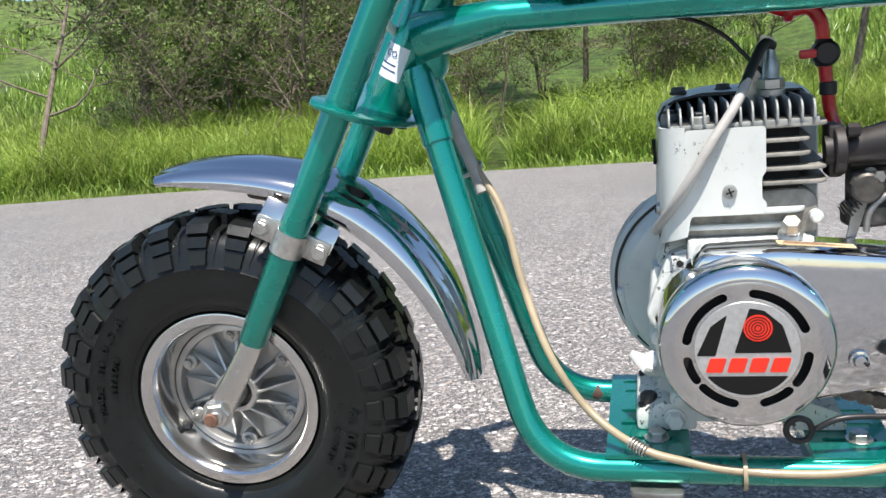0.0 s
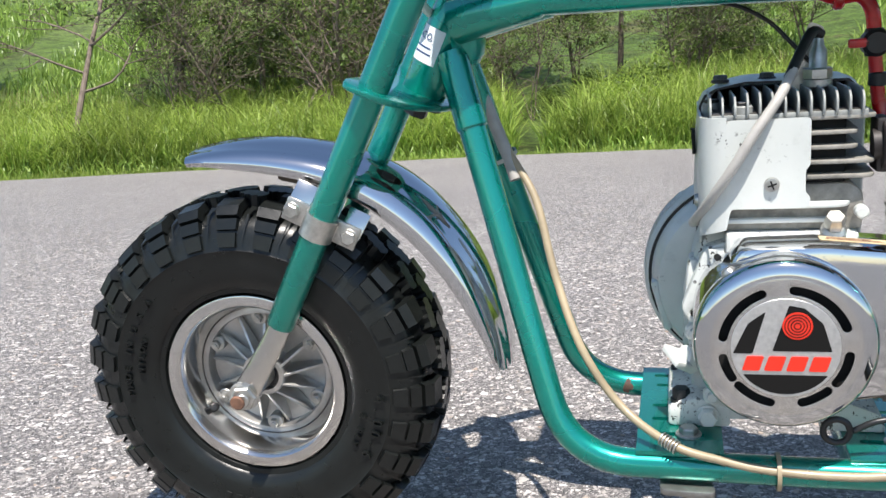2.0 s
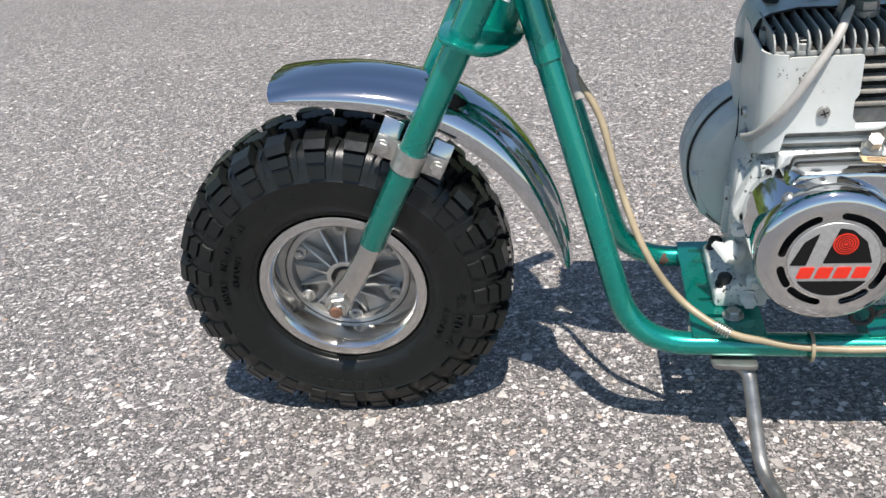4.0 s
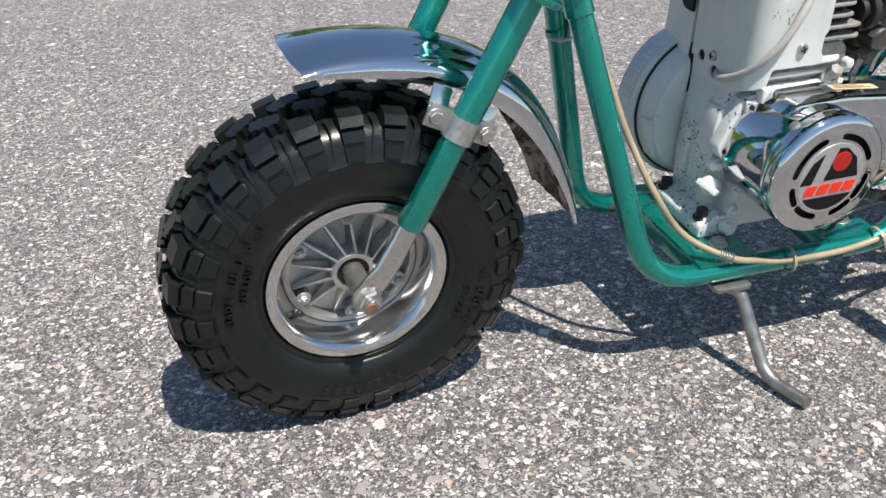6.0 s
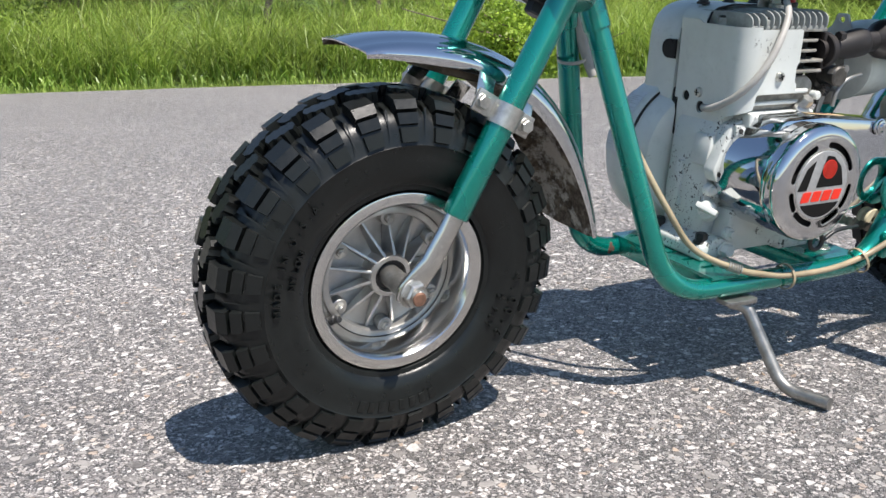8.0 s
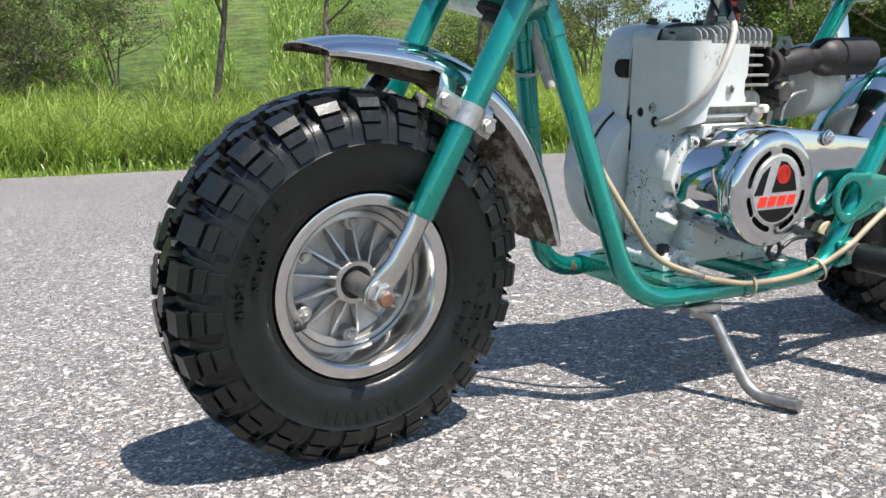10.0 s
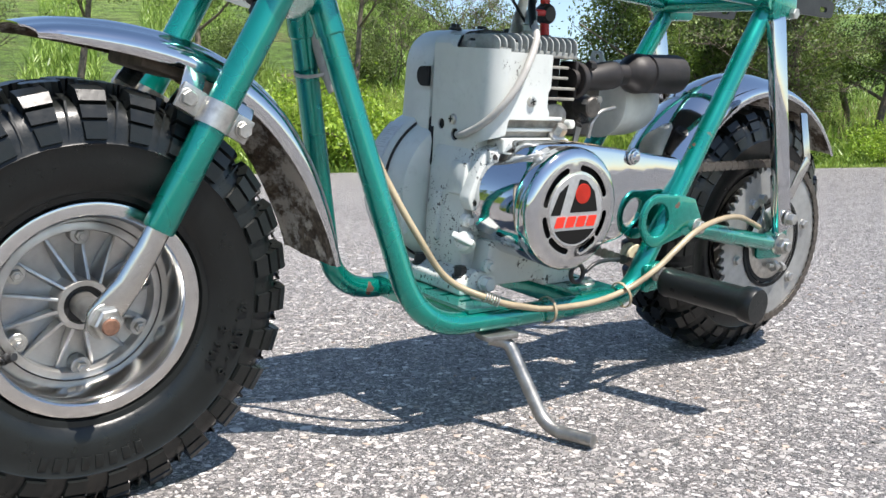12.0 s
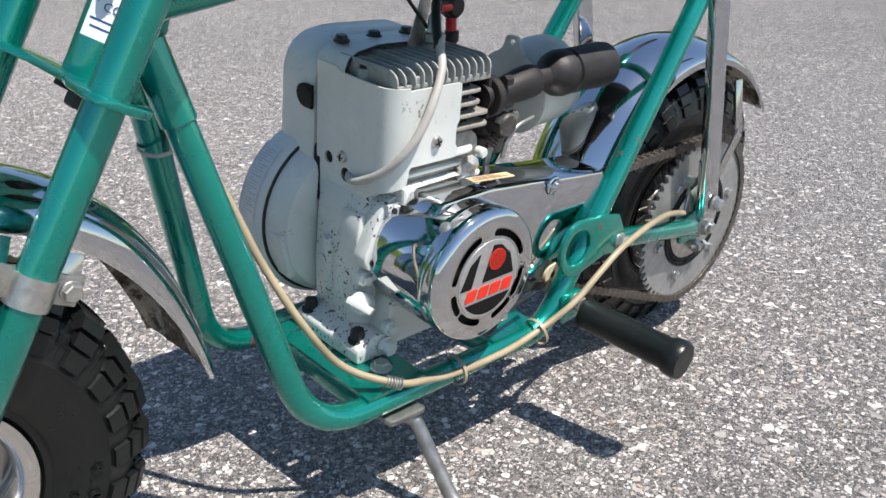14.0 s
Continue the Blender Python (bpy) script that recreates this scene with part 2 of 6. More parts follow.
def part(name, bm, mat, parent=None, label="", m=None, angle=38):
    """Links a bmesh as one mesh object under its thing or part."""
    if m is not None:
        bm.transform(m)
    bmesh.ops.recalc_face_normals(bm, faces=bm.faces)
    ob = new(name, mesh_of(bm, name, mat, angle))
    ob.parent = parent
    if label:
        ob["label"] = label
    return ob


def join(*bms):
    """Several bmeshes as one; all but the first are freed."""
    first = bms[0]
    for b in bms[1:]:
        me = bpy.data.meshes.new("tmp")
        b.to_mesh(me)
        b.free()
        first.from_mesh(me)
        bpy.data.meshes.remove(me)
    return first


def box(sx, sy, sz, bevel=0.0, m=None, seg=2):
    bm = bmesh.new()
    bmesh.ops.create_cube(bm, size=1)
    bm.transform(Matrix.Diagonal((sx, sy, sz, 1)))
    if bevel:
        bmesh.ops.bevel(bm, geom=bm.edges[:], offset=bevel, segments=seg, profile=0.5, affect="EDGES")
    if m is not None:
        bm.transform(m)
    return bm


def lathe(profile, seg=48, m=None, arc=None):
    """profile: (r, c) turned about local z; closed rings, optional arc (a0, a1) in degrees."""
    bm = bmesh.new()
    a0, a1 = arc if arc else (0, 360)
    n = seg + (1 if arc else 0)
    rings = []
    for i in range(n):
        a = radians(a0 + (a1 - a0) * i / seg)
        rings.append([bm.verts.new((r * math.cos(a), r * math.sin(a), c)) for r, c in profile])
    for i in range(n if not arc else n - 1):
        p, q = rings[i], rings[(i + 1) % n]
        for j in range(len(profile) - 1):
            bm.faces.new((p[j], q[j], q[j + 1], p[j + 1]))
    bmesh.ops.remove_doubles(bm, verts=bm.verts, dist=1e-6)
    if m is not None:
        bm.transform(m)
    return bm


def disc(r, h, bevel=0.0, seg=32, m=None):
    b = min(bevel, h / 2, r)
    prof = [(0, 0), (r - b, 0), (r, b), (r, h - b), (r - b, h), (0, h)] if b else [(0, 0), (r, 0), (r, h), (0, h)]
    return lathe(prof, seg, m)


def hexbolt(r, h, m=None, washer=0.0):
    bm = lathe([(0, 0), (r, 0), (r, h * 0.85), (r * 0.86, h), (0, h)], 6)
    if washer:
        bm = join(bm, disc(washer, h * 0.25, 0.0004, 20))
    if m is not None:
        bm.transform(m)
    return bm


def fillet(pts, bend, n=7):
    """Rounds the inner corners of a polyline."""
    pts = [Vector(p) for p in pts]
    out = [pts[0]]
    for a, b, c in zip(pts, pts[1:], pts[2:]):
        d = min(bend, (b - a).length * 0.49, (c - b).length * 0.49)
        p, q = b + (a - b).normalized() * d, b + (c - b).normalized() * d
        out += [(1 - t) ** 2 * p + 2 * t * (1 - t) * b + t * t * q for t in (i / n for i in range(n + 1))]
    return out + [pts[-1]]


def smooth_path(pts, n=8):
    """A Catmull-Rom curve through the points."""
    p = [Vector(v) for v in pts]
    p = [2 * p[0] - p[1]] + p + [2 * p[-1] - p[-2]]
    out = []
    for a, b, c, d in zip(p, p[1:], p[2:], p[3:]):
        for i in range(n):
            t = i / n
            out.append(0.5 * (2 * b + (c - a) * t + (2 * a - 5 * b + 4 * c - d) * t * t + (3 * b - a - 3 * c + d) * t ** 3))
    return out + [p[-2]]


def sweep(path, radius, seg=16, cap=True, flat=1.0, up=None):
    """A tube along a path; radius is a number or one a point."""
    path = [Vector(p) for p in path]
    rad = radius if isinstance(radius, (list, tuple)) else [radius] * len(path)
    bm = bmesh.new()
    tang = [(path[min(i + 1, len(path) - 1)] - path[max(i - 1, 0)]).normalized() for i in range(len(path))]
    side = (up or Vector((0.31, 0.87, 0.4))).cross(tang[0]).normalized()
    rings = []
    for p, t, r in zip(path, tang, rad):
        side = (side - t * side.dot(t)).normalized()
        other = t.cross(side)
        rings.append([bm.verts.new(p + r * (math.cos(a) * side + flat * math.sin(a) * other)) for a in (2 * math.pi * k / seg for k in range(seg))])
    for p, q in zip(rings, rings[1:]):
        for k in range(seg):
            bm.faces.new((p[k], p[(k + 1) % seg], q[(k + 1) % seg], q[k]))
    if cap:
        bm.faces.new(rings[0][::-1])
        bm.faces.new(rings[-1])
    return bm


def plate(outline, thick, holes=(), m=None, bevel=0.0):
    """A flat plate from a 2D outline with holes, thick along local z from 0."""
    from mathutils import geometry
    loops = [list(outline)] + [list(h) for h in holes]
    verts, edges = [], []
    for lp in loops:
        s = len(verts)
        verts += [Vector(p) for p in lp]
        edges += [(s + i, s + (i + 1) % len(lp)) for i in range(len(lp))]
    vs, _, fs, *_ = geometry.delaunay_2d_cdt(verts, edges, [], 0, 1e-7)

    def inside(p, lp):
        hit = False
        for (x0, y0), (x1, y1) in zip(lp, lp[1:] + lp[:1]):
            if (y0 > p[1]) != (y1 > p[1]) and p[0] < (x1 - x0) * (p[1] - y0) / (y1 - y0) + x0:
                hit = not hit
        return hit

    plain_loops = [[(p[0], p[1]) for p in lp] for lp in loops]
    bm = bmesh.new()
    bot = [bm.verts.new((v.x, v.y, 0)) for v in vs]
    for f in fs:
        c = sum((vs[i] for i in f), Vector((0, 0))) / len(f)
        if inside(c, plain_loops[0]) and not any(inside(c, h) for h in plain_loops[1:]):
            bm.faces.new([bot[i] for i in f])
    bmesh.ops.delete(bm, geom=[v for v in bm.verts if not v.link_faces], context="VERTS")
    bmesh.ops.recalc_face_normals(bm, faces=bm.faces)
    ext = bmesh.ops.extrude_face_region(bm, geom=bm.faces[:])
    bmesh.ops.translate(bm, verts=[v for v in ext["geom"] if isinstance(v, bmesh.types.BMVert)], vec=(0, 0, thick))
    if bevel:
        rim = [e for e in bm.edges if len(e.link_faces) == 2 and e.calc_face_angle(0) > 0.9 and abs(e.verts[0].co.z - e.verts[1].co.z) < 1e-6]
        bmesh.ops.bevel(bm, geom=rim, offset=bevel, segments=2, profile=0.5, affect="EDGES")
    bmesh.ops.recalc_face_normals(bm, faces=bm.faces)
    if m is not None:
        bm.transform(m)
    return bm


def circle2(x, y, r, n=24, a0=0, a1=360, sx=1.0):
    closed = abs(a1 - a0) >= 360
    k = n if closed else n + 1
    return [(x + sx * r * math.cos(radians(a0 + (a1 - a0) * i / n)), y + r * math.sin(radians(a0 + (a1 - a0) * i / n))) for i in range(k)]


def slot2(cx, cy, r0, r1, a0, a1, n=10):
    """A curved slot with round ends about (cx, cy)."""
    rm, rr = (r0 + r1) / 2, (r1 - r0) / 2
    out = circle2(cx, cy, r1, n, a0, a1)
    for s, aa in ((1, a1), (-1, a0)):
        ex, ey = cx + rm * math.cos(radians(aa)), cy + rm * math.sin(radians(aa))
        cap = circle2(ex, ey, rr, 5, aa, aa + 180) if s == 1 else circle2(ex, ey, rr, 5, aa + 180, aa + 360)
        if s == 1:
            out += cap[1:-1] + circle2(cx, cy, r0, n, a1, a0)
        else:
            out += cap[1:-1]
    return out


def round_poly(pts, r, n=4):
    """Rounds every corner of a closed 2D polygon."""
    out = []
    for i, b in enumerate(pts):
        a, c = Vector(pts[i - 1]), Vector(pts[(i + 1) % len(pts)])
        b = Vector(b)
        d = min(r, (a - b).length * 0.45, (c - b).length * 0.45)
        p, q = b + (a - b).normalized() * d, b + (c - b).normalized() * d
        for k in range(n + 1):
            t = k / n
            v = (1 - t) ** 2 * p + 2 * t * (1 - t) * b + t * t * q
            out.append((v.x, v.y))
    return out


def side(x=0.0, y=0.0, z=0.0, turn=0.0):
    """Local x, y lie in the bike's side plane and local z comes towards its left-hand side."""
    return pose(x, y, z, 90, 0, 0) @ pose(0, 0, 0, 0, 0, turn)


# ---- the place ----
EDGE = [(-400, -110), (-60, -4), (-20, 6.6), (-9, 9.5), (-6.3, 9.85), (-3.6, 9.95), (-1.9, 9.8), (0.3, 9.85), (1.9, 9.3), (2.7, 9.0), (4.0, 8.35), (6.35, 6.95), (10.4, 3.6), (13, 2.2), (20, -1.5), (60, -24), (400, -160)]


def edge_distance(x, y):
    """Metres beyond the pavement's edge (minus: on the pavement)."""
    best = np.full(np.shape(x), 1e9)
    sign = np.ones(np.shape(x))
    for (x0, y0), (x1, y1) in zip(EDGE, EDGE[1:]):
        dx, dy = x1 - x0, y1 - y0
        t = np.clip(((x - x0) * dx + (y - y0) * dy) / (dx * dx + dy * dy), 0, 1)
        px, py = x - x0 - t * dx, y - y0 - t * dy
        d = np.hypot(px, py)
        s = np.where(dx * (y - y0) - dy * (x - x0) > 0, 1.0, -1.0)
        sign = np.where(d < best - 1e-9, s, sign)
        best = np.minimum(best, d)
    return best * sign


def rise(d, x, y):
    """Height of the land: a shallow verge, then a long green slope with one dip in its crest."""
    d = np.asarray(d, float)
    up = np.clip((d - 4) / 43, 0, 1)
    wave = np.sin(x * 0.2 + 1) * np.cos(y * 0.16) * 0.2 * np.clip(d / 12, 0, 1)
    dip = 1 - 0.72 * np.exp(-((np.degrees(np.arctan2(x, y)) - 54.5) / 6.0) ** 2)
    return -0.03 + 0.50 * np.clip((d - 0.6) / 4.6, 0, 1) + 9.7 * dip * (up * 0.75 + 0.25 * up * up * (3 - 2 * up)) + wave


def grid_ground():
    a = np.concatenate([-np.geomspace(1500, 30, 22), np.linspace(-28, 44, 110), np.geomspace(46, 1500, 22)])
    b = np.concatenate([-np.geomspace(1500, 12, 18), np.linspace(-10, 62, 110), np.geomspace(64, 1500, 22)])
    xx, yy = np.meshgrid(a, b)
    d = edge_distance(xx, yy)
    zz = np.where(d > 0, rise(d, xx, yy), -0.03)
    n, m = len(a), len(b)
    verts = np.stack([xx.ravel(), yy.ravel(), zz.ravel()], 1).tolist()
    faces = [(j * n + i, j * n + i + 1, (j + 1) * n + i + 1, (j + 1) * n + i) for j in range(m - 1) for i in range(n - 1)]
    me = bpy.data.meshes.new("ground")
    me.from_pydata(verts, [], faces)
    me.polygons.foreach_set("use_smooth", [True] * len(faces))
    me.materials.append(MEADOW)
    return tagged(new("ground", me), "grassy ground rising to a green slope", "ground", kind="structure")


grid_ground()
rng = np.random.default_rng(7)
outline = []
for (x0, y0), (x1, y1) in zip(EDGE, EDGE[1:]):
    k = max(2, int(min(60, math.hypot(x1 - x0, y1 - y0) / 0.35)))
    for i in range(k):
        t = i / k
        j = rng.normal(0, 0.05, 2) if abs(x0) < 50 else (0, 0)
        outline.append((x0 + (x1 - x0) * t + j[0], y0 + (y1 - y0) * t + j[1]))
outline += [EDGE[-1], (400, -400), (-400, -400)]
tagged(part("pavement", plate(outline, 0.026, (), Matrix.Translation((0, 0, -0.026))), ASPHALT, None), "worn grey asphalt with exposed aggregate", "pavement", kind="structure")


def stones():
    """Loose chips and proud aggregate on the asphalt near the bike."""
    r = np.random.default_rng(11)
    vs, fs = [], []
    for _ in range(12000):
        x, y = r.uniform(-1.4, 1.9), r.uniform(0.1, 2.2)
        s = 0.0012 + 0.0034 * r.random() ** 2.4
        k, a0 = int(r.integers(5, 8)), r.random() * 6.28
        base = len(vs)
        ang = a0 + np.arange(k) * 6.283 / k + r.normal(0, 0.2, k)
        rad = s * r.uniform(0.7, 1.25, k)
        ex = r.uniform(0.6, 1.0)
        tilt = r.normal(0, 0.22, 2)
        for q, h in ((1.0, -0.001), (0.78, s * 0.38)):
            for aa, rr in zip(ang, rad):
                px, py = rr * q * math.cos(aa), rr * q * ex * math.sin(aa)
                vs.append((x + px, y + py, h + (tilt[0] * px + tilt[1] * py if h > 0 else 0)))
        for i in range(k):
            j = (i + 1) % k
            fs.append((base + i, base + j, base + k + j, base + k + i))
        fs.append(tuple(base + k + i for i in range(k)))
    me = bpy.data.meshes.new("aggregate_stones")
    me.from_pydata(vs, [], fs)
    kk = Mat("loose_stones", (0.4, 0.38, 0.36), 0.8)
    g = kk.t.nodes.new("ShaderNodeNewGeometry")
    kk.color(kk.ramp(g.outputs["Random Per Island"], [(0.0, (0.10, 0.098, 0.095)), (0.35, (0.22, 0.21, 0.2)), (0.6, (0.32, 0.31, 0.3)), (0.78, (0.36, 0.27, 0.2)), (0.82, (0.40, 0.39, 0.38)), (1.0, (0.52, 0.51, 0.49))]))
    me.materials.append(kk.m)
    return tagged(new("aggregate_stones", me), "pale stone chips set in the asphalt", "gravel", kind="stuff")


stones()


def blades(name, count, place, height, width, mat, label, seed, lean=0.35):
    """Grass blades as bent tapering strips."""
    r = np.random.default_rng(seed)
    x, y = place(r, count)
    d = edge_distance(x, y)
    z = rise(np.maximum(d, 0), x, y)
    h = height(r, len(x), d)
    a = r.uniform(0, 6.283, len(x))
    bend = r.normal(lean, 0.22, len(x)) * h
    w = width * r.uniform(0.6, 1.3, len(x))
    face = a + r.normal(1.57, 0.5, len(x))
    dx, dy, wx, wy = np.cos(a), np.sin(a), np.cos(face), np.sin(face)
    rows = []
    for f, ww, b in ((0, 0.8, 0), (0.45, 1.0, 0.18), (0.8, 0.7, 0.6), (0.97, 0.05, 1.0)):
        cx, cy, cz = x + dx * bend * b, y + dy * bend * b, z + h * f * (1 - 0.25 * b * np.abs(bend) / np.maximum(h, 1e-3))
        rows.append(np.stack([cx - wx * w * ww / 2, cy - wy * w * ww / 2, cz], 1))
        rows.append(np.stack([cx + wx * w * ww / 2, cy + wy * w * ww / 2, cz], 1))
    v = np.stack(rows, 1).reshape(-1, 3)
    n = len(x)
    base = np.arange(n)[:, None] * 8
    f = np.concatenate([base + np.array([2 * k, 2 * k + 1, 2 * k + 3, 2 * k + 2]) for k in range(3)], 1).reshape(-1, 4)
    me = bpy.data.meshes.new(name)
    me.from_pydata(v.tolist(), [], f.tolist())
    me.materials.append(mat)
    return tagged(new(name, me), label, "grass", kind="stuff")


def along_edge(lo, hi, first=2, last=14, power=1.0):
    """Random places beyond the pavement's edge, lo to hi metres out."""
    def place(r, count):
        seg = [(EDGE[i], EDGE[i + 1]) for i in range(first, last)]
        ln = np.array([math.hypot(b[0] - a[0], b[1] - a[1]) for a, b in seg])
        pick = r.choice(len(seg), count, p=ln / ln.sum())
        t = r.random(count)
        p0 = np.array([s[0] for s in seg])[pick]
        p1 = np.array([s[1] for s in seg])[pick]
        nrm = np.stack([-(p1 - p0)[:, 1], (p1 - p0)[:, 0]], 1)
        nrm /= np.linalg.norm(nrm, axis=1)[:, None]
        out = lo + (hi - lo) * r.random(count) ** power
        p = p0 + (p1 - p0) * t[:, None] + nrm * out[:, None]
        d = edge_distance(p[:, 0], p[:, 1])
        keep = d > lo * 0.8
        return p[keep, 0], p[keep, 1]
    return place


blades("mown_verge", 42000, along_edge(0.0, 1.3), lambda r, n, d: r.uniform(0.03, 0.10, n) * (0.6 + 0.8 * np.clip(d, 0, 0.8)), 0.0075, BLADE, "short green verge grass", 21)
blades("tall_grass", 90000, along_edge(0.8, 5.0, 2, 12, 1.25), lambda r, n, d: np.clip(d * 0.9 - 0.25, 0.16, 0.72) * r.uniform(0.45, 1.2, n) * (0.75 + 0.5 * r.random(n)), 0.0105, BLADE, "tall lush weeds and grass along the road", 22, 0.75)
blades("broad_weeds", 36000, along_edge(0.6, 4.3, power=1.3), lambda r, n, d: np.clip(d - 0.45, 0.16, 0.56) * r.uniform(0.4, 1.1, n), 0.020, WEED, "broad-leaved green weeds", 25, 0.65)
blades("dry_grass", 24000, along_edge(1.3, 6.4), lambda r, n, d: r.uniform(0.25, 0.66, n), 0.0065, STRAW, "dry brown stems among the grass", 23, 0.15)
blades("slope_grass", 85000, along_edge(4.3, 26.0, power=1.4), lambda r, n, d: r.uniform(0.14, 0.42, n) * (1 + d / 35), 0.026, WEED, "rough meadow grass on the slope", 24, 0.45)


# ---- trees and shrubs ----
def tree(seed, height, spread, leaves, leaf_size, leaf_mat, bare=0.0, stems=1, label="", lean=0.0, clump=0.55, thick=0.012, low=0.25):
    """A trunk with limbs and twigs, and a crown of many small leaves."""
    r = random.Random(seed)
    root = tagged(new("tree"), label, "tree", "roadside trees")
    woods, tips = [], []

    def limb(p, d, length, rad, depth):
        n = 4 if depth > 1 else 6
        pts, rads = [p.copy()], [rad]
        for i in range(n):
            d = (d + Vector((r.gauss(0, 0.16), r.gauss(0, 0.16), r.gauss(0.04, 0.10)))).normalized()
            p = p + d * length / n
            pts.append(p.copy())
            rads.append(rad * (1 - 0.72 * (i + 1) / n) + 0.004)
        woods.append(sweep(pts, rads, 6 if depth else 9, False))
        if depth >= 3:
            tips.append((pts[-1], pts[2]))
            return
        kids = {0: 9, 1: 5, 2: 4}[depth]
        for k in range(kids):
            f = low + (1 - low) * (k + r.random()) / kids if depth == 0 else 0.2 + 0.8 * r.random()
            j = min(n - 1, int(f * n))
            q = pts[j].lerp(pts[j + 1], f * n - j)
            side_d = Vector((r.gauss(0, 1), r.gauss(0, 1), r.gauss(0.25, 0.5))).normalized()
            nd = (d * 0.45 + side_d).normalized()
            limb(q, nd, length * (0.34 + 0.22 * r.random()) * spread * (1.15 - 0.5 * f if depth == 0 else 1), max(0.006, rads[j] * 0.5), depth + 1)
        tips.append((pts[-1], pts[-2]))

    for s in range(stems):
        d0 = Vector((r.gauss(0, 0.05) + lean + (0.18 * (s - (stems - 1) / 2)), r.gauss(0, 0.1), 1)).normalized()
        limb(Vector((0.15 * (s - (stems - 1) / 2), 0, -0.3)), d0, height * (1 - 0.12 * s), height * thick / (1 + 0.25 * (stems - 1)), 0)
    me_list = woods
    part("trunk", join(*me_list), BARK, root)
    if leaves:
        nr = np.random.default_rng(seed)
        keep = [t for t in tips if r.random() > bare]
        cent = np.array([list(a.lerp(b, r.random() * 0.8)) for a, b in keep])
        idx = nr.integers(0, len(cent), leaves)
        c = cent[idx] + nr.normal(0, clump * height / 12, (leaves, 3)) * np.array([1, 1, 0.7])
        u = nr.normal(0, 1, (leaves, 3))
        u /= np.linalg.norm(u, axis=1)[:, None]
        w = np.cross(u, nr.normal(0, 1, (leaves, 3)))
        w /= np.linalg.norm(w, axis=1)[:, None]
        s = leaf_size * nr.uniform(0.6, 1.3, leaves)[:, None]
        v = np.stack([c - u * s, c + w * s * 0.45, c + u * s, c - w * s * 0.45], 1).reshape(-1, 3)
        me = bpy.data.meshes.new("crown")
        me.from_pydata(v.tolist(), [], (np.arange(leaves)[:, None] * 4 + np.arange(4)).tolist())
        me.materials.append(leaf_mat)
        o = new("crown", me)
        o.parent = root
    return root


def shrub(seed, size, leaves, mat, label, leaf=0.05):
    """A low bush of many leaves on short stems."""
    root = tagged(new("shrub"), label, "shrub", "roadside shrubs")
    r = random.Random(seed)
    stems = [sweep([Vector((0, 0, -0.1)), Vector((r.gauss(0, 0.2), r.gauss(0, 0.2), 0.4)) * size, Vector((r.gauss(0, 0.45), r.gauss(0, 0.45), 0.8)) * size], [0.03 * size, 0.02 * size, 0.006 * size], 5, False) for _ in range(4)]
    for st in stems:
        part("stem", st, BARK, root)
    nr = np.random.default_rng(seed)
    blobs = nr.normal(0, 1, (40, 3)) * np.array([0.42, 0.42, 0.26]) * size + np.array([0, 0, 0.55 * size])
    c = blobs[nr.integers(0, 40, leaves)] + nr.normal(0, 0.13 * size, (leaves, 3))
    c[:, 2] = np.abs(c[:, 2])
    u = nr.normal(0, 1, (leaves, 3))
    u /= np.linalg.norm(u, axis=1)[:, None]
    w = np.cross(u, nr.normal(0, 1, (leaves, 3)))
    w /= np.linalg.norm(w, axis=1)[:, None]
    s = leaf * nr.uniform(0.6, 1.4, leaves)[:, None]
    v = np.stack([c - u * s, c + w * s * 0.5, c + u * s, c - w * s * 0.5], 1).reshape(-1, 3)
    me = bpy.data.meshes.new("foliage")
    me.from_pydata(v.tolist(), [], (np.arange(leaves)[:, None] * 4 + np.arange(4)).tolist())
    me.materials.append(mat)
    o = new("foliage", me)
    o.parent = root
    return root


PLANT = 0.57  # the size of the roadside plants


def stand_at(bearing, dist):
    """A place by its bearing from the first eye (degrees right of straight ahead) and its distance."""
    x, y = PLANT * dist * math.sin(radians(bearing)), PLANT * dist * math.cos(radians(bearing))
    d = float(edge_distance(np.array([x]), np.array([y]))[0])
    return x, y, float(rise(max(d, 0), x, y))


KINDS = [
    tree(1, 11.0, 1.0, 15000, 0.068, LEAF, 0.15, 1, "leafy tree with a sturdy grey-brown trunk", 0.0, 0.36, 0.0165, 0.48),
    tree(2, 8.0, 1.05, 10000, 0.082, LEAFGREY, 0.45, 3, "several-stemmed olive-green tree with bare lower twigs", 0.0, 0.30),
    tree(3, 7.0, 0.95, 700, 0.06, LEAFGREY, 0.6, 1, "almost bare leaning tree with thin branches", 0.22),
    tree(4, 10.5, 0.9, 24000, 0.075, LEAF, 0.05, 1, "dense dark green tree", 0.0, 0.40, 0.018),
    tree(5, 7.5, 1.1, 5200, 0.075, LEAFGREY, 0.55, 4, "thicket of bare grey stems with sparse leaves", 0.0, 0.30),
]
SHRUBS = [shrub(31, 1.7, 5200, LEAFBRIGHT, "bright green leafy bush"), shrub(32, 1.2, 3800, LEAF, "dark green low bush"), shrub(33, 3.4, 16000, LEAFGREY, "tall olive-green thicket under the trees", 0.065)]
used = set()
